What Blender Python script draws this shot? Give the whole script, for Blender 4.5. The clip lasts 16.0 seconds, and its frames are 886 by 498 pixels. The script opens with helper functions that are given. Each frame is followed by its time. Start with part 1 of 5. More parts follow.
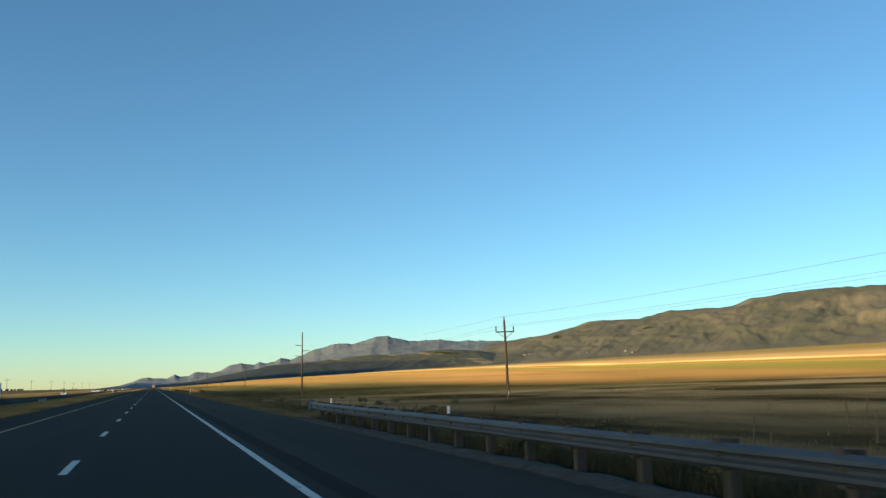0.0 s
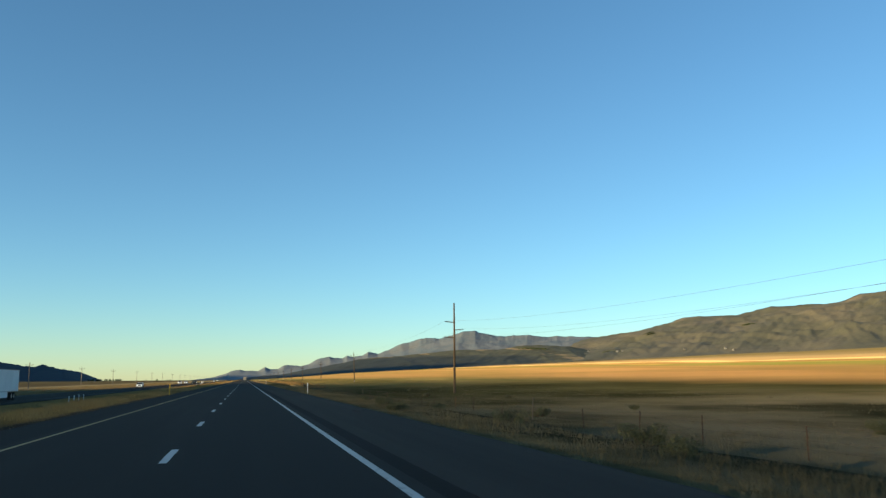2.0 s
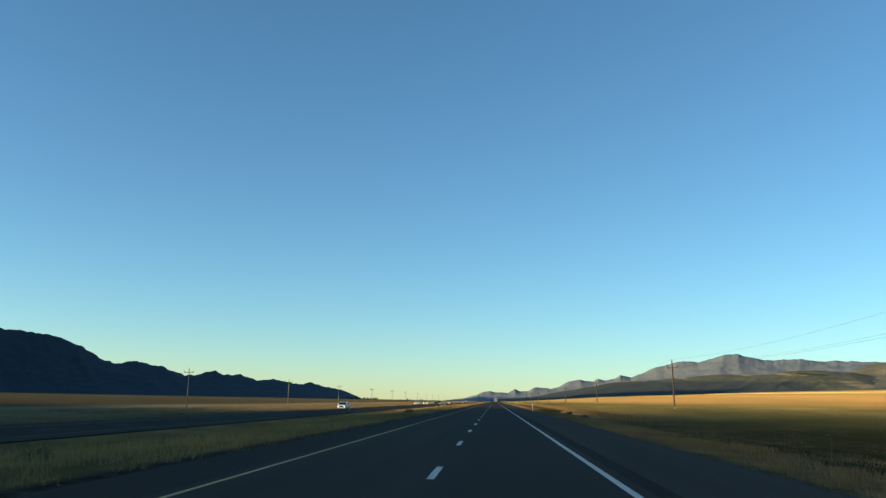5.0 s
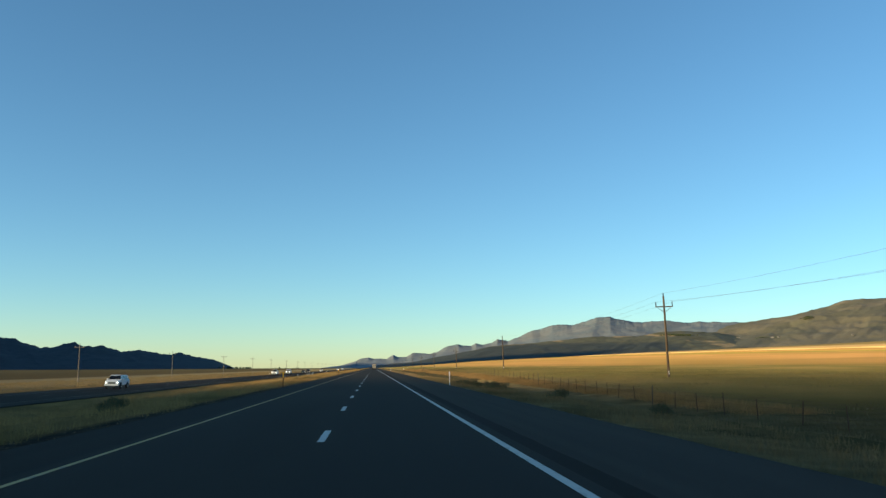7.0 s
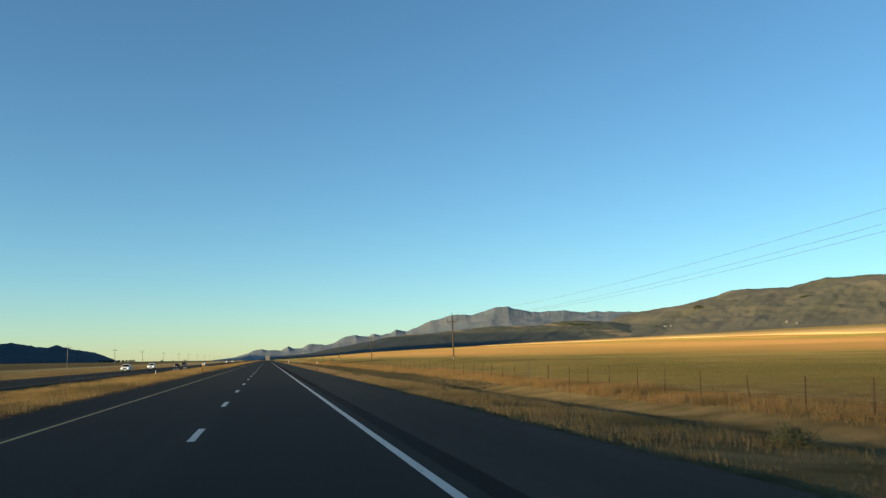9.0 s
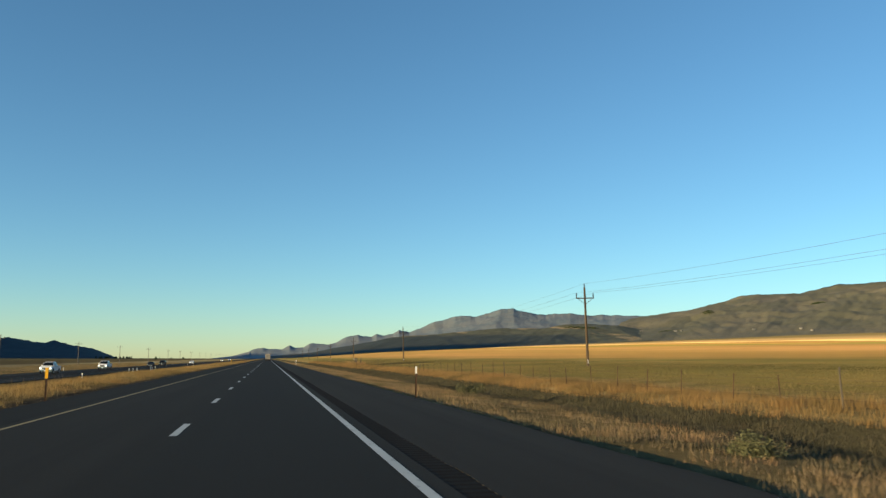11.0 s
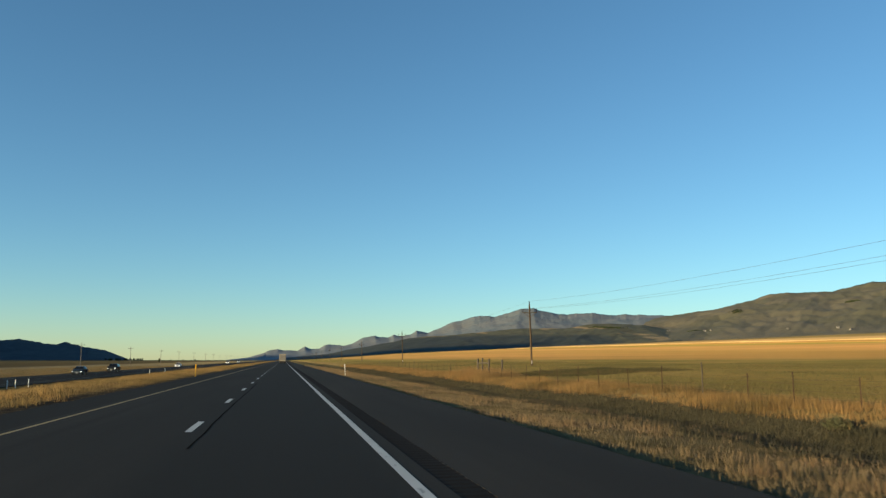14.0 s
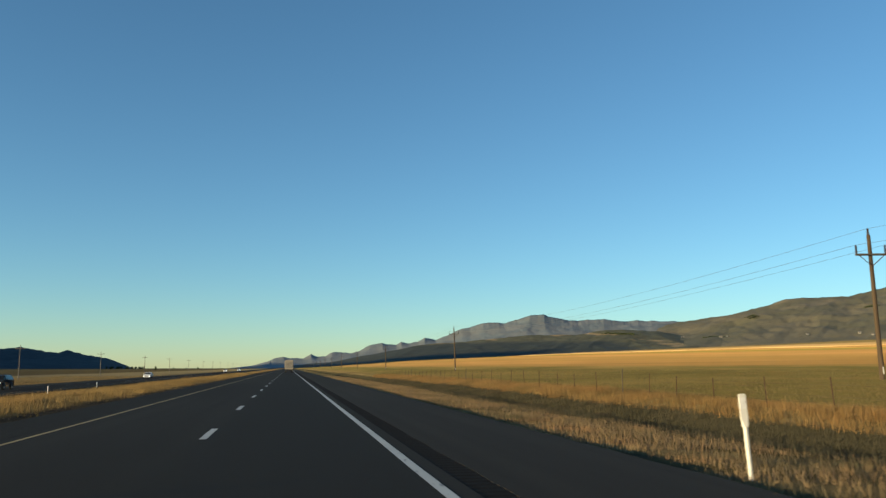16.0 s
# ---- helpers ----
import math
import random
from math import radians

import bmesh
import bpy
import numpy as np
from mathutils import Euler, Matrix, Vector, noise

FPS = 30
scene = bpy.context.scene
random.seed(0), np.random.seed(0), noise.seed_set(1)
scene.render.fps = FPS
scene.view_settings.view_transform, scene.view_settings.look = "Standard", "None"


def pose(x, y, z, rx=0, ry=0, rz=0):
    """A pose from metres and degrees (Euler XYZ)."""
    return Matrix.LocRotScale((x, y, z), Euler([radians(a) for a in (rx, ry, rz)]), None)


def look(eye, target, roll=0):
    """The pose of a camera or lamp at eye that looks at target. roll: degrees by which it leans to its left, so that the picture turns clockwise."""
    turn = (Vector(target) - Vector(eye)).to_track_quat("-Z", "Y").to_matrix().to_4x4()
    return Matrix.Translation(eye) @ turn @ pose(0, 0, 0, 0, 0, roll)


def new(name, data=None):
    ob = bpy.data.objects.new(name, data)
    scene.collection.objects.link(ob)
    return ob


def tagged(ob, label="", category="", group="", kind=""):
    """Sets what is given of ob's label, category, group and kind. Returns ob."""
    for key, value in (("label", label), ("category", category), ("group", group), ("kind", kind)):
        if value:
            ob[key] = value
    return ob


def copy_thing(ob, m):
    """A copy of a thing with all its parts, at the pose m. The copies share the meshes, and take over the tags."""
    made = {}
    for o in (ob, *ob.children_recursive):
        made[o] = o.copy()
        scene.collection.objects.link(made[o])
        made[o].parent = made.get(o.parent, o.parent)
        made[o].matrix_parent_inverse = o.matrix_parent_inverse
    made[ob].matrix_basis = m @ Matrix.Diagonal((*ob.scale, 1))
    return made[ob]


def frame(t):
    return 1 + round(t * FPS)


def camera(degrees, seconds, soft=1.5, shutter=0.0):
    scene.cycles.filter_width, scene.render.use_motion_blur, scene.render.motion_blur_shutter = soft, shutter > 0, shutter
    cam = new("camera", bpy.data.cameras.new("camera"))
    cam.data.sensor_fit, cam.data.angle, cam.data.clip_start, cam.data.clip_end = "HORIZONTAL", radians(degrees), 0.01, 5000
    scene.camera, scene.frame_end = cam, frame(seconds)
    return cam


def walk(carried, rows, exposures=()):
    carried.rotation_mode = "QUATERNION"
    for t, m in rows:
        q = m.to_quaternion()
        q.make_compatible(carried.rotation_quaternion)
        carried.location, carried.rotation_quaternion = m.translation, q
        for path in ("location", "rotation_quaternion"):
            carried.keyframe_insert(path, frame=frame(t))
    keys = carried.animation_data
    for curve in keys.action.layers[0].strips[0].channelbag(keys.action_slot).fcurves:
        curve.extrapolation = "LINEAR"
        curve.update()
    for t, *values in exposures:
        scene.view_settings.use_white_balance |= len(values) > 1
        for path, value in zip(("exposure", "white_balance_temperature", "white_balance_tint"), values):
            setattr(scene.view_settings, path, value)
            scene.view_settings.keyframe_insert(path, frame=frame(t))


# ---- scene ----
cam = camera(56.2, 16.0, soft=1.4, shutter=0.05)
PATH = [
    (0.0, 1.46, 8.05, 1.49, 99.07, 1.12, -19.02),
    (0.5, 1.42, 26.43, 1.50, 98.90, 1.30, -19.66),
    (1.0, 1.37, 44.82, 1.52, 99.01, 0.52, -19.54),
    (1.5, 1.35, 63.28, 1.49, 98.64, 0.44, -17.48),
    (2.0, 1.39, 81.54, 1.48, 98.85, 0.34, -13.30),
    (2.5, 1.35, 99.49, 1.49, 99.74, 0.06, -9.66),
    (3.0, 1.32, 117.55, 1.53, 100.95, -0.36, -4.72),
    (3.5, 1.33, 135.94, 1.49, 101.72, -0.83, 0.21),
    (4.0, 1.32, 154.38, 1.47, 101.61, -1.18, 3.81),
    (6.5, 1.05, 245.36, 1.52, 98.16, -0.32, -0.91),
    (7.0, 1.04, 263.26, 1.48, 98.10, 0.23, -4.77),
    (7.5, 1.07, 281.14, 1.46, 97.84, -0.16, -7.81),
    (8.0, 1.14, 299.40, 1.49, 97.44, 0.04, -10.82),
    (8.5, 1.29, 318.02, 1.56, 97.40, 0.82, -11.81),
    (11.0, 1.74, 409.79, 1.49, 97.53, -0.19, -11.82),
    (11.5, 1.83, 427.51, 1.53, 97.68, -0.33, -11.09),
    (12.0, 1.88, 445.08, 1.53, 97.75, -0.89, -10.45),
    (12.5, 1.90, 462.81, 1.50, 97.62, -0.96, -10.56),
    (13.0, 1.96, 481.89, 1.52, 97.66, -0.53, -10.92),
    (13.5, 1.95, 500.14, 1.53, 97.74, -0.14, -11.10),
    (14.0, 1.92, 518.03, 1.51, 97.61, -0.07, -10.82),
    (14.5, 1.86, 535.65, 1.51, 97.72, 0.08, -10.67),
    (15.0, 1.76, 554.20, 1.54, 97.87, -0.05, -10.62),
    (15.5, 1.70, 573.02, 1.52, 98.14, -0.02, -10.42),
    (16.0, 1.70, 591.69, 1.45, 98.12, 0.08, -10.43),
]
EXPOSURE, KELVIN, TINT = 1.05, 6250, -4
walk(cam, [(r[0], pose(*r[1:])) for r in PATH],
     exposures=[(k, EXPOSURE + e, KELVIN, TINT) for k, e in ((0.0, 0.12), (4.0, 0.15), (6.5, 0.15), (8.5, 0.06), (11.0, -0.02), (16.0, -0.13))])

# ---- light: low sun from the west, over the unseen ridge added beside the road ----
SUN_EL, SUN_AZ = 7.0, 200.0   # degrees; azimuth counter-clockwise from +x
world = bpy.data.worlds.new("world")
scene.world = world
world.use_nodes = True
wn = world.node_tree
sky = wn.nodes.new("ShaderNodeTexSky")
sky.sky_type, sky.sun_disc = "NISHITA", False
sky.sun_elevation, sky.sun_rotation = radians(SUN_EL), radians(90 - SUN_AZ)
sky.air_density, sky.dust_density, sky.ozone_density, sky.altitude = 0.97, 0.3, 2.8, 1250
background = wn.nodes["Background"]
wn.links.new(sky.outputs[0], background.inputs[0])
background.inputs[1].default_value = 0.108
sun_data = bpy.data.lights.new("sun", "SUN")
sun_data.energy, sun_data.angle, sun_data.color = 5.0, radians(0.53), (1.0, 0.69, 0.37)
el, az = radians(SUN_EL), radians(SUN_AZ)
TO_SUN = Vector((math.cos(el) * math.cos(az), math.cos(el) * math.sin(az), math.sin(el)))
sun = new("sun", sun_data)
sun.matrix_world = look((0, 0, 300), Vector((0, 0, 300)) - TO_SUN)


# ---- materials ----
class Nodes:
    """A material's node tree with short ways to add to it."""

    def __init__(self, name, rough=0.9, metal=0.0):
        self.mat = bpy.data.materials.new(name)
        self.mat.use_nodes = True
        self.t = self.mat.node_tree
        self.b = self.t.nodes["Principled BSDF"]
        self.b.inputs["Roughness"].default_value = rough
        self.b.inputs["Metallic"].default_value = metal
        self.b.inputs["Specular IOR Level"].default_value = 0.3
        self.co = self.t.nodes.new("ShaderNodeTexCoord").outputs["Object"]

    def put(self, socket, value):
        if isinstance(value, bpy.types.NodeSocket):
            self.t.links.new(value, socket)
        else:
            socket.default_value = value

    def noise(self, scale, detail=4.0, stretch=None, rough=0.55):
        n = self.t.nodes.new("ShaderNodeTexNoise")
        n.inputs["Scale"].default_value, n.inputs["Detail"].default_value, n.inputs["Roughness"].default_value = scale, detail, rough
        co = self.co
        if stretch:
            m = self.t.nodes.new("ShaderNodeMapping")
            m.inputs["Scale"].default_value = stretch
            self.t.links.new(co, m.inputs["Vector"])
            co = m.outputs[0]
        self.t.links.new(co, n.inputs["Vector"])
        return n.outputs["Fac"]

    def ramp(self, fac, stops, mode="LINEAR"):
        r = self.t.nodes.new("ShaderNodeValToRGB")
        r.color_ramp.interpolation = mode
        e = r.color_ramp.elements
        for i, (p, c) in enumerate(stops):
            k = e[i] if i < 2 else e.new(p)
            k.position = p
            k.color = (*c, 1) if len(c) == 3 else c
        self.put(r.inputs[0], fac)
        return r.outputs[0]

    def mix(self, fac, a, b, mode="MIX"):
        m = self.t.nodes.new("ShaderNodeMix")
        m.data_type, m.blend_type = "RGBA", mode
        self.put(m.inputs["Factor"], fac)
        self.put(m.inputs["A"], (*a, 1) if isinstance(a, tuple) else a)
        self.put(m.inputs["B"], (*b, 1) if isinstance(b, tuple) else b)
        return m.outputs["Result"]

    def math(self, op, a, b=0.0, clamp=False):
        m = self.t.nodes.new("ShaderNodeMath")
        m.operation, m.use_clamp = op, clamp
        self.put(m.inputs[0], a)
        self.put(m.inputs[1], b)
        return m.outputs[0]

    def span(self, v, a, b):
        m = self.t.nodes.new("ShaderNodeMapRange")
        self.put(m.inputs[0], v)
        m.inputs[1].default_value, m.inputs[2].default_value = a, b
        return m.outputs[0]

    def xyz(self):
        s = self.t.nodes.new("ShaderNodeSeparateXYZ")
        self.t.links.new(self.co, s.inputs[0])
        return s.outputs

    def random(self, island=False):
        if island:
            return self.t.nodes.new("ShaderNodeNewGeometry").outputs["Random Per Island"]
        return self.t.nodes.new("ShaderNodeObjectInfo").outputs["Random"]

    def bump(self, height, strength, distance):
        m = self.t.nodes.new("ShaderNodeBump")
        m.inputs["Strength"].default_value, m.inputs["Distance"].default_value = strength, distance
        self.put(m.inputs["Height"], height)
        self.t.links.new(m.outputs[0], self.b.inputs["Normal"])

    def colour(self, c):
        self.put(self.b.inputs["Base Color"], (*c, 1) if isinstance(c, tuple) else c)
        return self.mat


def plain(name, low, high, scale, rough=0.8, metal=0.0, stretch=None, bump=0.0):
    """Two tones mixed by noise at two scales, with fine relief."""
    n = Nodes(name, rough, metal)
    big, fine = n.noise(scale, 4, stretch), n.noise(scale * 9, 3, stretch)
    if bump:
        n.bump(fine, 0.6, bump)
    return n.colour(n.mix(n.math("MULTIPLY", fine, 0.4), n.ramp(big, [(0.32, low), (0.68, high)]), low))


def asphalt_material(name, base, age):
    n = Nodes(name, 0.9)
    n.b.inputs["Specular IOR Level"].default_value = 0.06
    patches = n.noise(0.25, 5, (1, 0.12, 1))
    grit = n.noise(90, 2)
    streak = n.noise(1.6, 3, (1, 0.01, 1))
    c = n.ramp(patches, [(0.3, tuple(v * 0.72 for v in base)), (0.7, tuple(v * 1.28 for v in base))])
    c = n.mix(n.span(streak, 0.42, 0.7), c, tuple(v * age for v in base))
    x = n.math("ADD", n.xyz()[0], n.math("MULTIPLY", n.math("SUBTRACT", n.noise(0.5, 3, (1, 0.05, 1)), 0.5), 0.8))
    lane = n.math("MULTIPLY", n.span(x, -0.4, 0.5), n.span(x, 3.9, 3.2))
    c = n.mix(n.math("MULTIPLY", lane, 0.75), c, (0.0200, 0.0200, 0.0188))
    c = n.mix(n.math("MULTIPLY", grit, 0.5), c, tuple(v * 1.6 for v in base))
    n.bump(grit, 0.35, 0.006)
    return n.colour(c)


def paint_material(name, colour):
    n = Nodes(name, 0.6)
    worn = n.noise(7, 6, (1, 0.3, 1))
    return n.colour(n.mix(n.span(worn, 0.60, 0.74), n.ramp(n.noise(0.7), [(0.3, tuple(v * 0.85 for v in colour)), (0.7, colour)]), (0.10, 0.10, 0.10)))


def ground_material():
    n = Nodes("dry_plain", 0.95)
    x, y, z = n.xyz()
    wob = n.math("MULTIPLY", n.math("SUBTRACT", n.noise(0.012, 4), 0.5), 26.0)
    near_x = n.math("ADD", x, wob)
    rows_wob = n.math("MULTIPLY", n.math("SUBTRACT", n.noise(0.004, 4), 0.5), 26.0)
    verge = n.ramp(n.noise(0.35, 5), [(0.30, (0.085, 0.070, 0.036)), (0.50, (0.165, 0.128, 0.064)), (0.72, (0.260, 0.196, 0.098))])
    pasture = n.ramp(n.noise(0.035, 6, (1, 0.45, 1)), [(0.30, (0.090, 0.083, 0.032)), (0.5, (0.146, 0.124, 0.048)), (0.72, (0.235, 0.174, 0.072))])
    # patchy grey-brown growth, its tones lowered to deepen the shade here
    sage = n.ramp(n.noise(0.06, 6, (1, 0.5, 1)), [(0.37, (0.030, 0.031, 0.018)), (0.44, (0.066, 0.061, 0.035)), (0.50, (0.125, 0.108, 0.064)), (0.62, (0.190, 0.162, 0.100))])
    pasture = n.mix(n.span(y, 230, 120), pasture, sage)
    straw = n.ramp(n.noise(0.02, 6, (1, 0.3, 1)), [(0.30, (0.200, 0.127, 0.039)), (0.5, (0.340, 0.202, 0.065)), (0.7, (0.420, 0.254, 0.086))])
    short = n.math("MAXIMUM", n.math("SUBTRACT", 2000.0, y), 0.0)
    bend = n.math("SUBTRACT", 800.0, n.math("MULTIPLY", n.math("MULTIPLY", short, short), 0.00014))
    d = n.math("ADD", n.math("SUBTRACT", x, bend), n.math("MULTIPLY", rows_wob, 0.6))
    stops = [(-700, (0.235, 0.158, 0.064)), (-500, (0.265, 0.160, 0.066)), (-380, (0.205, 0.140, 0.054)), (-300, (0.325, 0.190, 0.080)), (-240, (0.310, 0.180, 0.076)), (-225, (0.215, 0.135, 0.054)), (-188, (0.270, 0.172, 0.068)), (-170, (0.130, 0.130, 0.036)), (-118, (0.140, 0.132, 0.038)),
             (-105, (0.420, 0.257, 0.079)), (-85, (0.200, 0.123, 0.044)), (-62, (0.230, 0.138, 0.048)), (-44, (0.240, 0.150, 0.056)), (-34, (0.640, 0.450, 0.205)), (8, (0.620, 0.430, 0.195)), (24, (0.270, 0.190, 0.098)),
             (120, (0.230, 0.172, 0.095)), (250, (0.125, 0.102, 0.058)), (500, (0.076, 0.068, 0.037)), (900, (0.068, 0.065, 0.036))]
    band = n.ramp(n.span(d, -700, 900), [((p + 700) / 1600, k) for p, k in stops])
    crop = n.math("MULTIPLY", n.math("MULTIPLY", n.span(d, -180, -165), n.span(d, -95, -112)), n.span(y, 1350, 950))
    band = n.mix(crop, band, (0.125, 0.165, 0.036))
    rows = n.noise(0.035, 6, (1, 0.10, 1), 0.65)
    strips = n.math("MULTIPLY", n.span(n.noise(0.007, 5, (1, 0.10, 1), 0.6), 0.47, 0.58), n.span(d, 0, -60))
    band = n.mix(n.math("MULTIPLY", strips, 0.55), band, (0.150, 0.112, 0.046))
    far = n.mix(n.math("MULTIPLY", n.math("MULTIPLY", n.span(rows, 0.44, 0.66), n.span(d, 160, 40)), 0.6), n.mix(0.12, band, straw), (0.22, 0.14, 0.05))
    west = n.ramp(n.span(near_x, -300, -30), [(0.0, (0.072, 0.064, 0.040)), (0.55, (0.068, 0.058, 0.035)), (0.72, (0.072, 0.060, 0.038)), (0.77, (0.180, 0.152, 0.092)), (0.90, (0.165, 0.140, 0.083)), (0.96, (0.070, 0.058, 0.034))])
    c = n.mix(n.span(near_x, 20, 27), verge, pasture)
    # darker grey olive along the ditch bottom beyond y 385
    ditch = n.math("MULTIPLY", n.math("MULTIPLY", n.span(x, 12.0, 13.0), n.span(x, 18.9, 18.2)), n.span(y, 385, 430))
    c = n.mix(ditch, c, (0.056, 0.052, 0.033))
    # olive growth from y 110 to 330, darkened to deepen the shade
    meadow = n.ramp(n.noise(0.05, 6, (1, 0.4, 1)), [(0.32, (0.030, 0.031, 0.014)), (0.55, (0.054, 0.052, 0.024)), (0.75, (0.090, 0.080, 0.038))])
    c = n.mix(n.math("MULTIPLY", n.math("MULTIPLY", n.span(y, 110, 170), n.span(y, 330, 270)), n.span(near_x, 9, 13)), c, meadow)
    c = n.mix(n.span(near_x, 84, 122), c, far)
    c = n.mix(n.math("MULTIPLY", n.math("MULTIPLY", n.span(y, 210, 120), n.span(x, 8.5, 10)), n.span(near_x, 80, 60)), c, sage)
    c = n.mix(n.span(x, -38, -41), c, west)
    # bare dirt and gravel beside the pavements
    dirt = n.ramp(n.noise(2.5, 5), [(0.3, (0.028, 0.026, 0.022)), (0.7, (0.085, 0.072, 0.055))])
    edge = n.math("ADD", n.math("ABSOLUTE", n.math("SUBTRACT", x, 0.75)), n.math("MULTIPLY", n.math("SUBTRACT", n.noise(0.8, 4), 0.5), 1.6))
    median = n.ramp(n.noise(0.3, 5, (1, 0.3, 1)), [(0.3, (0.130, 0.094, 0.043)), (0.7, (0.270, 0.179, 0.073))])
    c = n.mix(n.math("MULTIPLY", n.span(x, -5, -6), n.span(x, -38, -36)), c, median)
    c = n.mix(n.span(edge, 7.15, 6.75), c, dirt)
    c = n.mix(n.math("MULTIPLY", n.span(n.math("ADD", near_x, n.math("MULTIPLY", wob, -0.96)), -7.6, -6.9), n.span(x, -5, -5.4)), c, dirt)
    n.bump(n.noise(1.3, 8, None, 0.75), 0.8, 0.35)
    n.b.inputs["Diffuse Roughness"].default_value = 1.0
    n.b.inputs["Sheen Weight"].default_value = 0.35
    n.b.inputs["Sheen Roughness"].default_value = 0.6
    n.put(n.b.inputs["Sheen Tint"], c)
    n.b.inputs["Specular IOR Level"].default_value = 0.0
    return n.colour(c)


def hill_material(name, brush, grass, shade):
    """Open grassy slopes with soft swathes of brush: bare grass higher up, darker brush in the hollows."""
    n = Nodes(name, 0.95)
    z = n.math("ADD", n.xyz()[2], n.math("MULTIPLY", n.math("SUBTRACT", n.noise(0.003, 4), 0.5), 190.0))
    swathe = n.noise(0.0034, 5, None, 0.5)
    c = n.mix(n.span(swathe, 0.45, 0.60), brush, grass)
    c = n.mix(n.math("MULTIPLY", n.span(z, 290, 240), 0.55), c, brush)
    c = n.mix(n.math("MULTIPLY", n.span(n.noise(0.006, 5), 0.60, 0.70), 0.45), c, shade)
    c = n.mix(n.math("MULTIPLY", n.span(n.noise(0.05, 5, None, 0.65), 0.50, 0.72), 0.25), c, shade)
    dots = n.span(n.noise(0.07, 4, None, 0.65), 0.50, 0.58)
    c = n.mix(n.math("MULTIPLY", n.math("MULTIPLY", dots, n.span(n.noise(0.008, 4), 0.30, 0.6)), 0.5), c, shade)
    n.bump(n.noise(0.05, 6, None, 0.7), 0.35, 4.0)
    return n.colour(c)


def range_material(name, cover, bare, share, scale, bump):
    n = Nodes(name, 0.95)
    dark_cover = n.noise(scale, 8, None, 0.65)
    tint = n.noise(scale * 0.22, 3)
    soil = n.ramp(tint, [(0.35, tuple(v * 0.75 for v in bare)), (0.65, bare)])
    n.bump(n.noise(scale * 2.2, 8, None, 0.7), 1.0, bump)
    return n.colour(n.mix(n.span(dark_cover, share - 0.06, share + 0.06), soil, cover))


def belt_material(name, dark_cover, grass):
    """Open brush with pale meadows; the lower slope is coloured dark for the shadow on it."""
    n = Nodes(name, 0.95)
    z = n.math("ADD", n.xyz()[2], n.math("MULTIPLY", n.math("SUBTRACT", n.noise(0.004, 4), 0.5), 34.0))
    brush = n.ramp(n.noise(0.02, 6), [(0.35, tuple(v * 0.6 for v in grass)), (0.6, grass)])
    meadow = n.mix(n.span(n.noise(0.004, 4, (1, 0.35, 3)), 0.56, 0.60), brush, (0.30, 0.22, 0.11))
    trees = n.ramp(n.noise(0.03, 6), [(0.3, dark_cover), (0.7, tuple(v * 1.5 for v in dark_cover))])
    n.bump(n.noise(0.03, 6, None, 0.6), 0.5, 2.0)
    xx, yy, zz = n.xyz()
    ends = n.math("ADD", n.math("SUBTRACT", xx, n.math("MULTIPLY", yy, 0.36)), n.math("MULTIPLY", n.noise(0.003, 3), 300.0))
    # painted shadow: dark below z 92 to 106, ending towards the east
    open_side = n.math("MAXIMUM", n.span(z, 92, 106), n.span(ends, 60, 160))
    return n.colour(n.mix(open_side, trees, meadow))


def blade_material(name, low, high, green, spots=0.16, rust=0.35):
    n = Nodes(name, 0.8)
    patch = n.noise(spots, 4)
    c = n.mix(n.random(True), low, high)
    warm = n.math("MULTIPLY", n.span(n.noise(spots * 1.7, 3), 0.50, 0.64), rust)
    c = n.mix(warm, c, tuple(v * k for v, k in zip(high, (0.95, 0.70, 0.62))))
    c = n.mix(n.span(patch, 0.46, 0.66), c, green)
    n.b.inputs["Transmission Weight"].default_value = 0.0
    tr = n.t.nodes.new("ShaderNodeBsdfTranslucent")
    mx = n.t.nodes.new("ShaderNodeMixShader")
    mx.inputs[0].default_value = 0.38
    out = n.t.nodes["Material Output"]
    n.put(tr.inputs[0], c)
    n.t.links.new(n.b.outputs[0], mx.inputs[1])
    n.t.links.new(tr.outputs[0], mx.inputs[2])
    n.t.links.new(mx.outputs[0], out.inputs[0])
    return n.colour(c)


GROUND = ground_material()
ASPHALT = asphalt_material("asphalt", (0.0292, 0.0272, 0.0236), 0.8)
SHOULDER = asphalt_material("shoulder_asphalt", (0.0355, 0.0320, 0.0266), 0.72)
GROOVED = asphalt_material("grooved_asphalt", (0.0135, 0.0117, 0.0097), 0.8)
GRAVEL = plain("pale_gravel", (0.11, 0.083, 0.052), (0.24, 0.185, 0.12), 6, 0.95, 0, None, 0.03)
BERM = plain("brown_gravel", (0.028, 0.026, 0.022), (0.070, 0.063, 0.050), 4, 0.95, 0, None, 0.05)
SEALANT = plain("crack_sealant", (0.0125, 0.012, 0.011), (0.0150, 0.0145, 0.0135), 3, 1.0)
SEALANT.node_tree.nodes["Principled BSDF"].inputs["Specular IOR Level"].default_value = 0.0
OLD_SHOULDER = asphalt_material("old_shoulder_asphalt", (0.0215, 0.0200, 0.0172), 0.85)
FAINT_LINE = paint_material("faded_line_paint", (0.10, 0.095, 0.08))
WHITE_LINE = paint_material("white_line_paint", (0.52, 0.52, 0.48))
YELLOW_LINE = paint_material("yellow_line_paint", (0.42, 0.30, 0.10))
HILL = hill_material("hill_brush", (0.112, 0.108, 0.070), (0.182, 0.154, 0.104), (0.062, 0.066, 0.046))
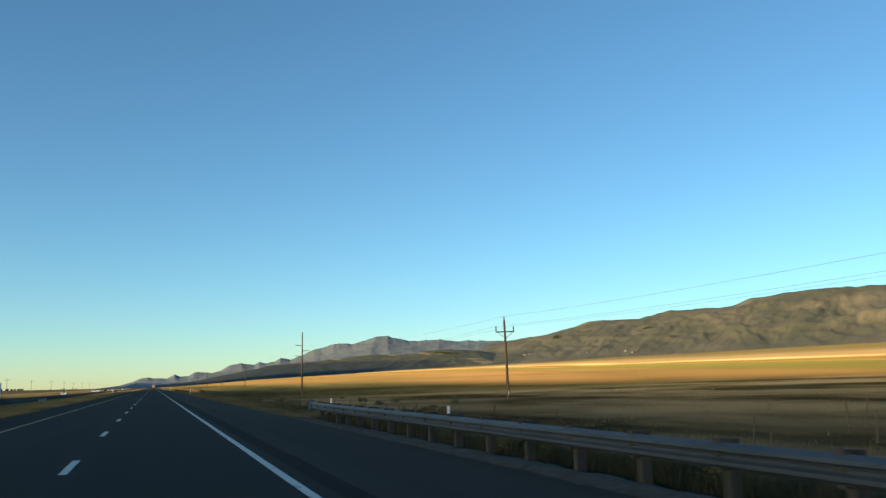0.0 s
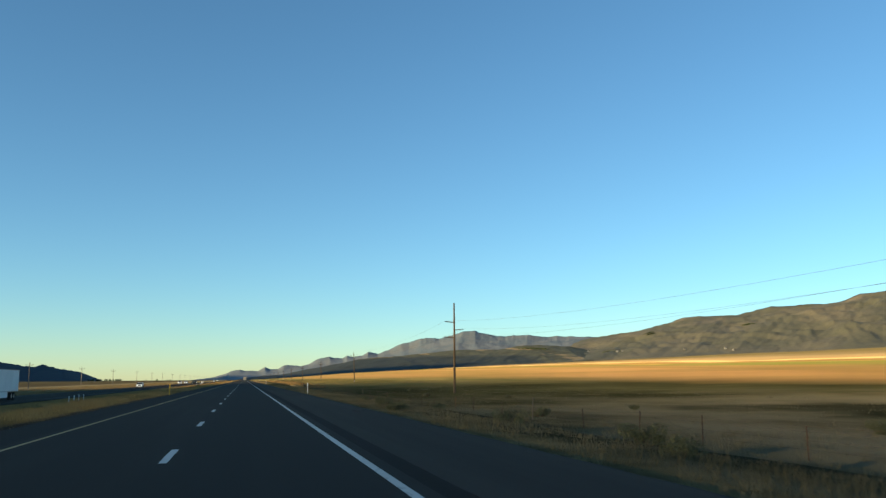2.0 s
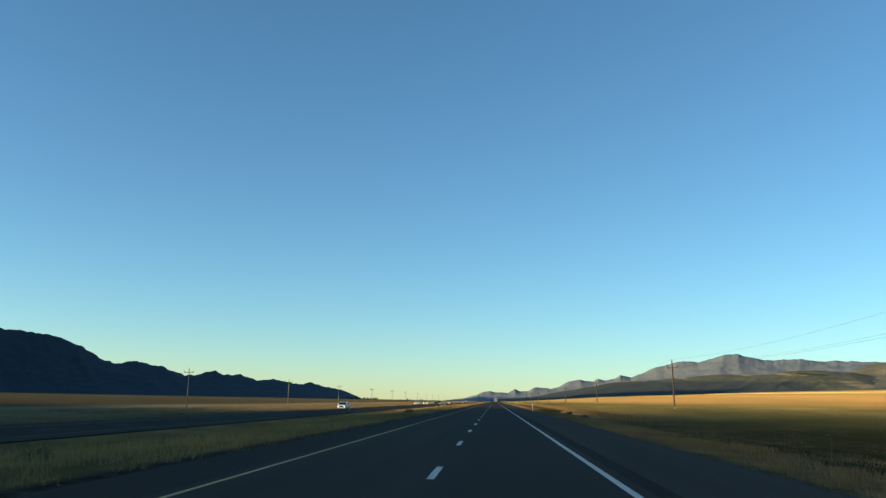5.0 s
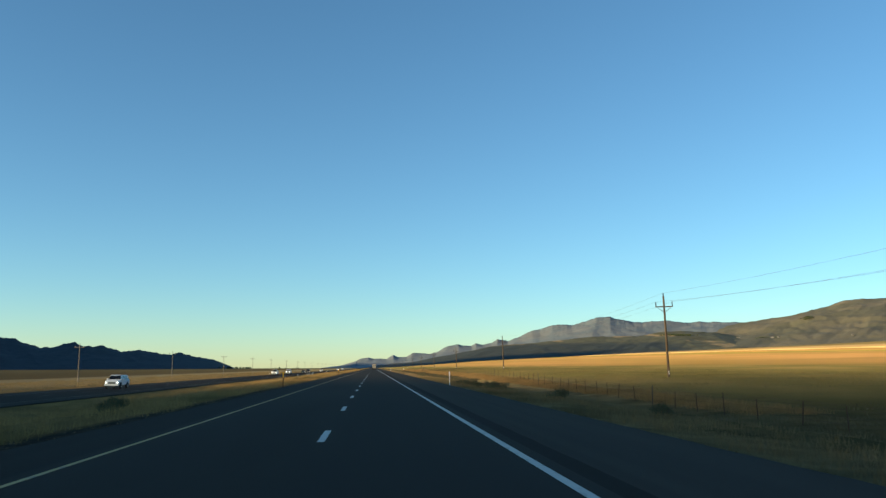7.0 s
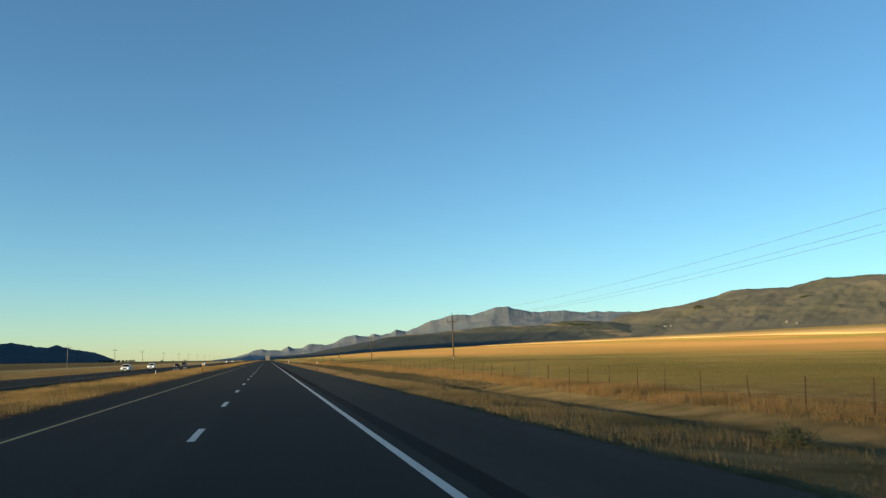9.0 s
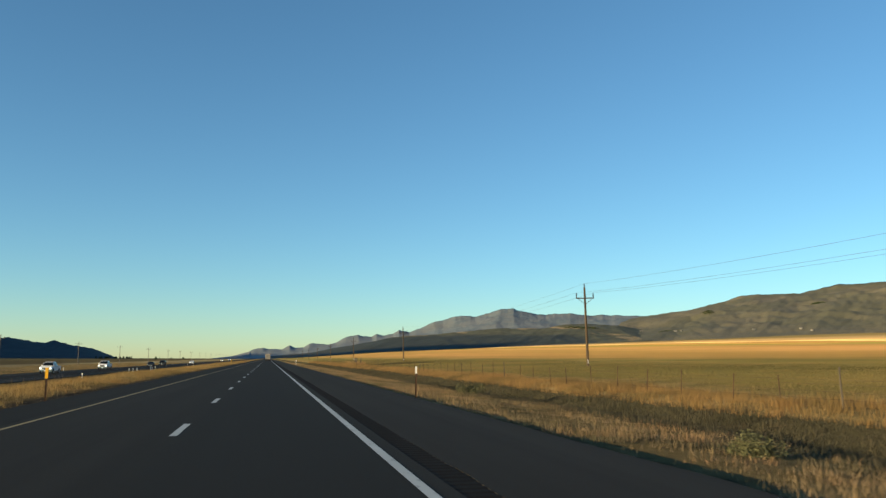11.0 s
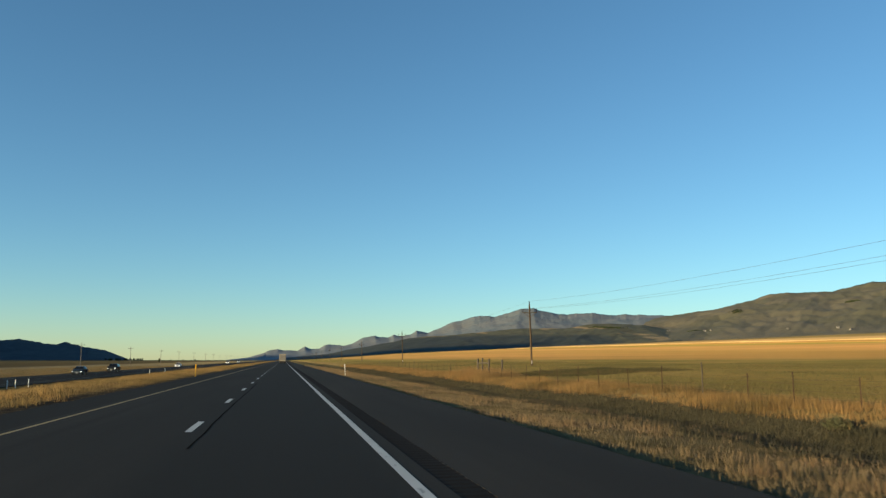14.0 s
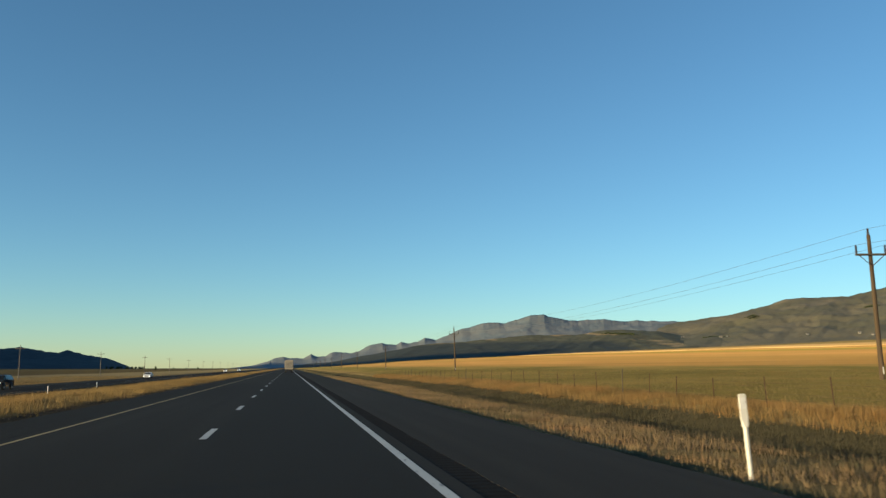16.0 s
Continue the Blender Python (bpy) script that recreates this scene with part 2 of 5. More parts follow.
# the blue in this rock colour stands in for distance haze
FAR_HAZE_ROCK = range_material("far_haze_rock", (0.128, 0.160, 0.186), (0.185, 0.206, 0.222), 0.5, 0.010, 2.0)
# first colour is the painted shadow on the lower slope, second the brush
SHADED_SLOPE = belt_material("shaded_slope", (0.022, 0.030, 0.028), (0.10, 0.10, 0.058))
# forest colour lowered and turned blue to carry shade and haze
WEST_SHADED_ROCK = range_material("west_range_shaded_forest", (0.027, 0.040, 0.052), (0.034, 0.047, 0.058), 0.45, 0.008, 4.0)
POLE_WOOD = plain("pole_wood", (0.045, 0.033, 0.022), (0.110, 0.080, 0.053), 3, 0.9, 0, (1, 1, 0.06), 0.01)
GREY_WOOD = plain("weathered_wood", (0.055, 0.047, 0.038), (0.12, 0.105, 0.085), 6, 0.95, 0, (1, 1, 0.1), 0.01)
POST_WOOD = plain("treated_post_wood", (0.024, 0.026, 0.024), (0.052, 0.054, 0.050), 6, 0.95, 0, (1, 1, 0.1), 0.01)
PALE_WOOD = plain("silvered_wood", (0.10, 0.092, 0.082), (0.20, 0.188, 0.17), 6, 0.95, 0, (1, 1, 0.1), 0.01)
INSULATOR = plain("insulator_glaze", (0.02, 0.017, 0.017), (0.045, 0.03, 0.028), 8, 0.35)
WIRE = plain("aluminium_wire", (0.10, 0.10, 0.10), (0.17, 0.17, 0.17), 2, 0.55, 0.6)
GALVANISED = plain("galvanised_steel", (0.055, 0.070, 0.084), (0.100, 0.122, 0.142), 2.2, 0.5, 0.5, (1, 0.3, 1), 0.002)
RUSTY = plain("rusty_steel", (0.05, 0.03, 0.02), (0.12, 0.075, 0.05), 5, 0.9, 0.2, None, 0.004)
WHITE_PLASTIC = plain("white_plastic", (0.62, 0.62, 0.58), (0.80, 0.79, 0.75), 5, 0.5)
YELLOW_PLASTIC = plain("yellow_plastic", (0.55, 0.33, 0.015), (0.75, 0.46, 0.03), 5, 0.5)
REFLECTIVE = plain("reflective_sheet", (0.70, 0.70, 0.70), (0.85, 0.85, 0.85), 12, 0.3)
AMBER_SHEET = plain("amber_sheet", (0.65, 0.35, 0.02), (0.8, 0.45, 0.03), 12, 0.3)
RUBBER = plain("tyre_rubber", (0.012, 0.012, 0.012), (0.03, 0.03, 0.03), 9, 0.85, 0, None, 0.004)
TRUCK_WHITE = plain("white_truck_paint", (0.66, 0.67, 0.68), (0.76, 0.77, 0.78), 0.8, 0.3)
TRAILER_WHITE = plain("trailer_panel", (0.60, 0.61, 0.61), (0.72, 0.72, 0.71), 0.5, 0.5)
TAN_PANEL = plain("tan_box_panel", (0.27, 0.24, 0.19), (0.36, 0.32, 0.26), 0.8, 0.55)
DARK_PAINT = plain("dark_car_paint", (0.015, 0.018, 0.022), (0.03, 0.034, 0.04), 1.2, 0.25)
CHROME = plain("chrome", (0.55, 0.55, 0.56), (0.72, 0.72, 0.73), 5, 0.18, 1.0)
TRIM = plain("black_trim", (0.012, 0.012, 0.013), (0.028, 0.028, 0.03), 4, 0.55)
GLASS = plain("tinted_glass", (0.008, 0.010, 0.012), (0.016, 0.019, 0.022), 2, 0.08)
ALLOY = plain("alloy_rim", (0.30, 0.30, 0.31), (0.45, 0.45, 0.46), 5, 0.35, 0.8)
RED_LENS = plain("red_lens", (0.25, 0.012, 0.01), (0.4, 0.02, 0.015), 6, 0.25)
HOUSE_WALL = plain("pale_house_wall", (0.16, 0.155, 0.145), (0.24, 0.235, 0.22), 0.6, 0.85)
HOUSE_ROOF = plain("grey_house_roof", (0.14, 0.13, 0.12), (0.22, 0.20, 0.19), 0.8, 0.9)
BARK = plain("bark", (0.05, 0.038, 0.028), (0.11, 0.085, 0.06), 3, 0.95, 0, (1, 1, 0.2), 0.02)
LEAF = plain("dark_leaf", (0.025, 0.038, 0.014), (0.06, 0.075, 0.03), 0.9, 0.8)
SAGE = plain("sage_leaf", (0.055, 0.062, 0.030), (0.12, 0.12, 0.062), 2.0, 0.9)
GRASS_GOLD = blade_material("golden_grass", (0.200, 0.127, 0.048), (0.345, 0.224, 0.088), (0.135, 0.100, 0.040))
GRASS_DULL = blade_material("dull_grass", (0.150, 0.110, 0.050), (0.255, 0.186, 0.086), (0.092, 0.078, 0.036), 0.20)
# brighter copy of the dull grass, for the sunlit part of the verge
GRASS_TAN_LIT = blade_material("tan_grass", (0.178, 0.130, 0.070), (0.320, 0.228, 0.126), (0.082, 0.078, 0.044), 0.30, 0.45)
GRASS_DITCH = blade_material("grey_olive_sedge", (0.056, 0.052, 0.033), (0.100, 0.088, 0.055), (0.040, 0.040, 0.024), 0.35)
GRASS_REED = blade_material("hollow_reed", (0.060, 0.056, 0.024), (0.105, 0.092, 0.040), (0.055, 0.056, 0.022))
GRASS_MEDIAN = blade_material("median_straw", (0.220, 0.150, 0.058), (0.380, 0.262, 0.102), (0.130, 0.100, 0.040), 0.08)
GRASS_PASTURE = blade_material("pasture_grass", (0.126, 0.106, 0.040), (0.200, 0.156, 0.062), (0.096, 0.090, 0.032), 0.05)
# grey-brown grass with the deeper shade of its stretch put into the colour
GRASS_SAGE_SHADED = blade_material("grey_brown_grass", (0.108, 0.090, 0.049), (0.175, 0.146, 0.080), (0.046, 0.046, 0.024), 0.12)
GRASS_DARK = blade_material("ditch_sedge", (0.032, 0.031, 0.016), (0.065, 0.056, 0.028), (0.03, 0.033, 0.015))
WEED = blade_material("rust_weed", (0.21, 0.135, 0.055), (0.37, 0.245, 0.105), (0.24, 0.16, 0.066))
LAMP = Nodes("headlight_glow", 0.2)
LAMP.b.inputs["Emission Color"].default_value = (1.0, 0.95, 0.85, 1)
LAMP.b.inputs["Emission Strength"].default_value = 2.0
LAMP = LAMP.colour((0.8, 0.8, 0.8))


# ---- mesh helpers ----
def raw(name, verts, faces, mat, parent=None, smooth=False):
    me = bpy.data.meshes.new(name)
    me.from_pydata([tuple(v) for v in verts], [], faces)
    me.materials.append(mat)
    if smooth:
        me.polygons.foreach_set("use_smooth", [True] * len(me.polygons))
    me.update()
    ob = new(name, me)
    ob.parent = parent
    return ob


def part(name, bm, mat, parent=None, label=""):
    me = bpy.data.meshes.new(name)
    bmesh.ops.recalc_face_normals(bm, faces=bm.faces)
    bm.to_mesh(me)
    bm.free()
    me.materials.append(mat)
    ob = new(name, me)
    ob.parent = parent
    return tagged(ob, label)


def holder(name, label, category, group="", at=(0, 0, 0), turn=0):
    ob = tagged(new(name), label, category, group)
    ob.matrix_basis = pose(*at, 0, 0, turn)
    return ob


def box(bm, x0, x1, y0, y1, z0, z1, bevel=0.0):
    m = Matrix.LocRotScale(((x0 + x1) / 2, (y0 + y1) / 2, (z0 + z1) / 2), None, (abs(x1 - x0), abs(y1 - y0), abs(z1 - z0)))
    made = bmesh.ops.create_cube(bm, size=1, matrix=m)["verts"]
    if bevel:
        edges = list({e for v in made for e in v.link_edges})
        bmesh.ops.bevel(bm, geom=edges, offset=bevel, segments=2, affect="EDGES")
    return bm


def boxed(*a, **k):
    return box(bmesh.new(), *a, **k)


def rod(bm, a, b, r0, r1=None, sides=8):
    a, b = Vector(a), Vector(b)
    turn = (b - a).to_track_quat("Z", "Y").to_matrix().to_4x4()
    bmesh.ops.create_cone(bm, cap_ends=True, segments=sides, radius1=r0, radius2=r0 if r1 is None else r1, depth=(b - a).length,
                          matrix=Matrix.Translation((a + b) / 2) @ turn)
    return bm


def rodded(*a, **k):
    return rod(bmesh.new(), *a, **k)


def loft(bm, rings):
    """Closed rings of equal length joined, with both ends capped."""
    vs = [[bm.verts.new(p) for p in ring] for ring in rings]
    k = len(vs[0])
    for a, b in zip(vs, vs[1:]):
        for i in range(k):
            bm.faces.new((a[i], a[(i + 1) % k], b[(i + 1) % k], b[i]))
    bm.faces.new(list(reversed(vs[0])))
    bm.faces.new(vs[-1])
    return bm


def prism(bm, outline, x0, x1):
    """An outline in (y, z) pushed along x."""
    return loft(bm, [[(x, y, z) for y, z in outline] for x in (x0, x1)])


# ---- terrain ----
def lerp(x, table):
    if x <= table[0][0]:
        return table[0][1]
    for (a, u), (b, v) in zip(table, table[1:]):
        if x <= b:
            k = (x - a) / (b - a)
            return u + (v - u) * k
    return table[-1][1]


SECTION = [(-400, -1.9), (-75, -1.5), (-46, -1.6), (-39.5, -1.35), (-37.8, -1.18), (-24.2, -1.18), (-22, -1.3), (-17, -1.35), (-13, -0.80), (-10.5, -0.30), (-8.5, -0.25), (-5.9, -0.12), (-5.4, -0.12),
           (7.0, -0.12), (7.6, -0.10), (9.5, -0.19), (13.4, -0.45), (14.4, -0.78), (16.5, -0.80), (19.5, -0.30), (24, -0.20), (38, 0.35), (60, 0.75), (90, 1.35)]
HOLLOW = [(-50, 0.55), (95, 0.75), (160, 1.3), (230, 1.5), (290, 1.0), (340, 0.4), (380, 0.0), (440, -0.3), (800, -0.3)]


def ground_z(x, y):
    z = lerp(x, SECTION)
    if x > 90:
        z = 1.35 + 95 * (((min(x, 880) - 20) / 1860) ** 1.35 - (70 / 1860) ** 1.35) + 0.044 * max(0.0, x - 880)
    if 16 < x < 140:
        z -= lerp(y, HOLLOW) * lerp(x, [(16, 0), (20, 0.6), (40, 1.05), (60, 1.0), (100, 0.6), (140, 0)])
    if -16 < x < -6:
        z += 0.25 * min(1.0, max(0.0, (y - 380) / 60)) * lerp(x, [(-16, 0), (-12, 1), (-9, 0.9), (-6.5, 0)])
    off = min(1.0, max(0.0, (abs(x - 0.75) - 7.5) / 8)) * (0.0 if -39 < x < -23 else 1.0)
    z += off * 0.16 * noise.noise((x * 0.11, y * 0.06, 0.3)) + off * 0.06 * noise.noise((x * 0.5, y * 0.4, 4.0))
    if x > 60 and y > 1200:
        z += 0.006 * (y - 1200) * min(1.0, (x - 60) / 300)
    if x > 120:
        z += min(1.0, (x - 120) / 500) * 2.2 * noise.noise((x * 0.004, y * 0.003, 7.7))
    return z


def axis(*runs):
    """Grid lines: (start, end, step) runs, end to end."""
    out = []
    for a, b, step in runs:
        k = max(1, round((b - a) / step))
        out += [a + (b - a) * i / k for i in range(k)]
    return out + [runs[-1][1]]


def build_ground():
    xs = axis((-4800, -400, 400), (-400, -70, 30), (-70, -42, 4), (-42, -18, 1.2), (-18, -6, 0.8), (-6, -5.4, 0.3), (-5.4, 7.0, 3.1), (7.0, 7.6, 0.3), (7.6, 24, 0.8), (24, 60, 3), (60, 130, 7), (130, 600, 30), (600, 4800, 120))
    ys = axis((-4000, -400, 300), (-400, -30, 25), (-30, 760, 2.0), (760, 1200, 8), (1200, 5000, 80))
    n = len(xs)
    v = [(x, y, ground_z(x, y)) for y in ys for x in xs]
    f = [(j * n + i, j * n + i + 1, (j + 1) * n + i + 1, (j + 1) * n + i) for j in range(len(ys) - 1) for i in range(n - 1)]
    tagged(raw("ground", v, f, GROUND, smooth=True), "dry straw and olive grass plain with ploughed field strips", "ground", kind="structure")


build_ground()


def spline(b, table):
    """Smooth crest height at a bearing."""
    for (a, u), (c, w) in zip(table, table[1:]):
        if a <= b <= c:
            k = (b - a) / (c - a)
            k = k * k * (3 - 2 * k) * 0.25 + k * 0.75
            return u + (w - u) * k
    return 0.0


HUB = 300.0   # the ranges stand round the middle of the drive


def mountain_range(name, label, crest, radius, foot, back, material, columns, seed, rough, grain=0.0016, rows=60, jagged=0.11, ribs=0.0, pitch=0.8):
    """A range round the plain: slopes that climb in spurs and gullies to the crest, and a back slope behind it."""
    b0, b1 = crest[0][0], crest[-1][0]
    steps = [foot + (radius - foot) * (i / rows) for i in range(rows + 1)] + [radius + (back - radius) * (i / 6) for i in range(1, 7)]
    v, f = [], []
    for i in range(columns + 1):
        b = b0 + (b1 - b0) * i / columns
        e = max(0.0, spline(b, crest))
        top = radius * math.tan(radians(e))
        broad = radius * math.tan(radians(sum(max(0.0, spline(b + k, crest)) for k in (-2.4, -1.2, 0, 1.2, 2.4)) / 5 if b0 + 2.4 < b < b1 - 2.4 else e))
        jag = radius * math.tan(radians(min(1.0, e) * jagged * noise.fractal((b * 1.7, seed, 0), 0.8, 2.1, 3)))
        for r in steps:
            x, y = r * math.sin(radians(b)), HUB + r * math.cos(radians(b))
            if r <= radius:
                u = (r - foot) / (radius - foot)
                wx = x + 90 * noise.noise((x * 0.003, y * 0.003, seed + 5))
                wy = y + 90 * noise.noise((x * 0.003, y * 0.003, seed + 9))
                spur = noise.ridged_multi_fractal((wx * grain + seed, wy * grain, 0), 0.85, 2.2, 7, 1.0, 2.0) - 1.1
                small = noise.fractal((wx * grain * 7, wy * grain * 7, seed), 0.8, 2.1, 4)
                crag = 0.015 * top * noise.fractal((x * 0.011, y * 0.011, seed + 2), 0.8, 2.1, 4)
                shape = 4 * u * (1 - u)
                rib = max(noise.fractal((b * pitch + 1.7 * u + seed, u * 1.2, seed), 0.9, 2.0, 5), noise.fractal((b * pitch - 1.7 * u - seed, u * 1.2, seed + 7), 0.9, 2.0, 5))
                rib *= min(1.0, 5 * (1 - u)) * min(1.0, 3 * u)
                rise = u ** 1.3 + ribs * rib + rough * spur * (0.25 + 0.75 * u) * shape + 0.15 * rough * small * shape
                rise = min(rise, 0.12 + 0.9 * u)
                base = ground_z(x, min(y, 4900)) if u < 1 else 0
                z = base * (1 - u) - 14 * (1 - u) ** 4 + (broad + (top - broad) * u ** 4) * rise + jag * u ** 8 + crag * min(1.0, 3 * u)
            else:
                u = (r - radius) / (back - radius)
                z = (top + jag) * (1 - u) - 0.03 * top - 6 * u
            v.append((x, y, z))
    k = len(steps)
    for i in range(columns):
        for j in range(k - 1):
            a = i * k + j
            f.append((a, a + 1, a + k + 1, a + k))
    tagged(raw(name, v, f, material, smooth=True), label, "mountain")

    def height(bearing, r):
        i = min(columns, max(0, round((bearing - b0) / (b1 - b0) * columns)))
        j = min(rows, max(0, round((r - foot) / (radius - foot) * rows)))
        return v[i * k + j][2]
    return height


mountain_range("far_mountain_range", "rocky mountains beyond the plain, coloured blue-grey for haze",
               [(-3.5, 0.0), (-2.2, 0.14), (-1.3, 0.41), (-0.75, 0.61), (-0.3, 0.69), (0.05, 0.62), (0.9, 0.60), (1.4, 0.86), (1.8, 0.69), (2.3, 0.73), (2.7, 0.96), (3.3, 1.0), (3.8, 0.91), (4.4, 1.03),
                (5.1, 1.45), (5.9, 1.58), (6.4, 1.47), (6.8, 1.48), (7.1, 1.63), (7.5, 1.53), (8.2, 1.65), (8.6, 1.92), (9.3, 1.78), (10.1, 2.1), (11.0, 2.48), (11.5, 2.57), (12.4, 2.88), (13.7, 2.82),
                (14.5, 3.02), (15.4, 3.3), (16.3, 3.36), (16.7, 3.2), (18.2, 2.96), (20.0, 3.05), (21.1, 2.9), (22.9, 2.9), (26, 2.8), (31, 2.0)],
               4560, 3700, 4800, FAR_HAZE_ROCK, 760, 3.1, 0.03, 0.0017, jagged=0.05, ribs=0.006, pitch=0.7)
HILL_TOP = mountain_range("brush_hills", "rolling tan hills dotted with dark green brush",
               [(19, 1.2), (22, 2.2), (24, 2.7), (26.2, 3.0), (28.0, 3.25), (29.7, 3.7), (31.0, 4.05), (34.2, 4.13), (36.5, 4.6), (39.0, 4.65), (40.8, 4.8), (42, 5.2), (44.5, 5.45),
                (46.8, 5.6), (52, 5.5), (62, 4.6), (75, 3.0), (88, 0.6)],
               4500, 3020, 4850, HILL, 620, 8.4, 0.12, 0.0012, jagged=0.03, ribs=0.05, pitch=0.35)
FOOTHILL_TOP = mountain_range("juniper_foothill", "long low foothill, its lower slope coloured dark for shade",
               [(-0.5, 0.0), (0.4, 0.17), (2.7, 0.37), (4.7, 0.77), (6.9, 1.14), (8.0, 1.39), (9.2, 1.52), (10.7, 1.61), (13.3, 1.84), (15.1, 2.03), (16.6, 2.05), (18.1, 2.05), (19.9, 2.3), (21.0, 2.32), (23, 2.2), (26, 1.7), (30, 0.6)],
               3850, 3000, 4300, SHADED_SLOPE, 300, 5.7, 0.04, 0.0016, jagged=0.02, ribs=0.035, pitch=0.6)
mountain_range("west_mountain_range", "forested mountain range, coloured dark blue for shade and haze",
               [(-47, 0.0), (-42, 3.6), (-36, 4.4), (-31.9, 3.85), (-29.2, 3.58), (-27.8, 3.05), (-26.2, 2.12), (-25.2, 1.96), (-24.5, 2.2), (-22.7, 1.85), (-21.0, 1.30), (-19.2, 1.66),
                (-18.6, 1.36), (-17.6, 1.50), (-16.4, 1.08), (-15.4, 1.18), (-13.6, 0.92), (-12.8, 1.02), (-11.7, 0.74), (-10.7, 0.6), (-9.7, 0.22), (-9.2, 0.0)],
               4400, 3700, 4800, WEST_SHADED_ROCK, 420, 1.9, 0.06, 0.0022, ribs=0.06, pitch=1.0)


def shading_ridge(name, label, xc, half, y0, y1, top, fade):
    """A long forested ridge added out of view in the west: it blocks the low sun."""
    v = []
    xs, ys = axis((xc - 2 * half, xc + 1.1 * half, 50)), axis((y0, y1 + 60, 40))
    for y in ys:
        for x in xs:
            across = max(0.0, 1 - abs(x - xc) / half)
            along = min(1.0, max(0.0, (y1 - y) / fade))
            crest = lerp(y, top) * (1 + 0.012 * noise.fractal((y * 0.004, 3.3, 0), 1, 2, 4))
            v.append((x, y, -6 + (crest + 6) * along * across ** 1.1 * (1 + 0.15 * (1 - across) * noise.noise((x * 0.006, y * 0.006, 2)))))
    n = len(xs)
    f = [(j * n + i, j * n + i + 1, (j + 1) * n + i + 1, (j + 1) * n + i) for j in range(len(ys) - 1) for i in range(n - 1)]
    tagged(raw(name, v, f, WEST_SHADED_ROCK, smooth=True), label, "mountain")


# ridges out of view, added to shade the road, west range and foothill
shading_ridge("roadside_shade_ridge", "unseen ridge added west of the road to shade it", -2000, 800, -3400, 420, [(-413, 275.0), (-173, 224.5), (337, 30.0)], 60)
shading_ridge("northern_shade_ridge", "unseen ridge added to keep the western mountains in shade", -3950, 700, 3250, 4940, [(3250, 480), (3600, 520), (4940, 520)], 60)
shading_ridge("western_shade_ridge", "unseen ridge added beyond the western plain to shade the foothill", -3400, 1100, 1700, 3600,
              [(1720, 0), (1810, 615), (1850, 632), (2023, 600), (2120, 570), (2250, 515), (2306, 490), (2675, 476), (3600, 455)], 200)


# ---- roads ----
def slab(name, x0, x1, y0, y1, top, thick, mat, parent=None, step=25.0, crown=0.0):
    """A pavement slab, finely cut along its length, with a rough edge."""
    bm = bmesh.new()
    ys = axis((y0, 760, step), (760, y1, 100)) if y1 > 760 else axis((y0, y1, step))
    rows = []
    for y in ys:
        j0 = 0.05 * noise.noise((y * 0.7, x0, 1)) if crown else 0
        j1 = 0.07 * noise.noise((y * 0.6, x1, 2)) if crown else 0
        rows.append([(x0 + j0, y, top - thick), (x0 + j0, y, top), (x1 + j1, y, top), (x1 + j1, y, top - thick)])
    vs = [[bm.verts.new(p) for p in r] for r in rows]
    for a, b in zip(vs, vs[1:]):
        for i in range(3):
            bm.faces.new((a[i], a[i + 1], b[i + 1], b[i]))
    bm.faces.new(vs[0])
    bm.faces.new(list(reversed(vs[-1])))
    return part(name, bm, mat, parent)


def rumble_strip(parent, x0, x1, y0, y1):
    """Milled grooves across a narrow strip beside the edge line."""
    v, f = [], []
    pitch = 0.305
    k = int((y1 - y0) / pitch)
    prof = [(0.0, -0.001), (0.10, -0.001), (0.15, -0.010), (0.24, -0.010)]
    ys = [(y0 + i * pitch + a, z) for i in range(k) for a, z in prof]
    for y, z in ys:
        v += [(x0, y, z), (x1, y, z)]
    for i in range(len(ys) - 1):
        f.append((2 * i, 2 * i + 1, 2 * i + 3, 2 * i + 2))
    # the uncut edges of the strip
    return tagged(raw("rumble_strip", v, f, GROOVED, parent), "milled rumble strip grooves")


def line(name, xc, w, y0, y1, z, mat, parent, step=6.0):
    v, f = [], []
    ys = axis((y0, min(y1, 760), step), (760, y1, 60)) if y1 > 760 else axis((y0, y1, step))
    for y in ys:
        a = 0.012 * noise.noise((y * 0.9, xc, 0))
        v += [(xc - w / 2 + a, y, z), (xc + w / 2 + a * 0.6, y, z)]
    for i in range(len(ys) - 1):
        f.append((2 * i, 2 * i + 1, 2 * i + 3, 2 * i + 2))
    return raw(name, v, f, mat, parent)


PITCH = 12.192


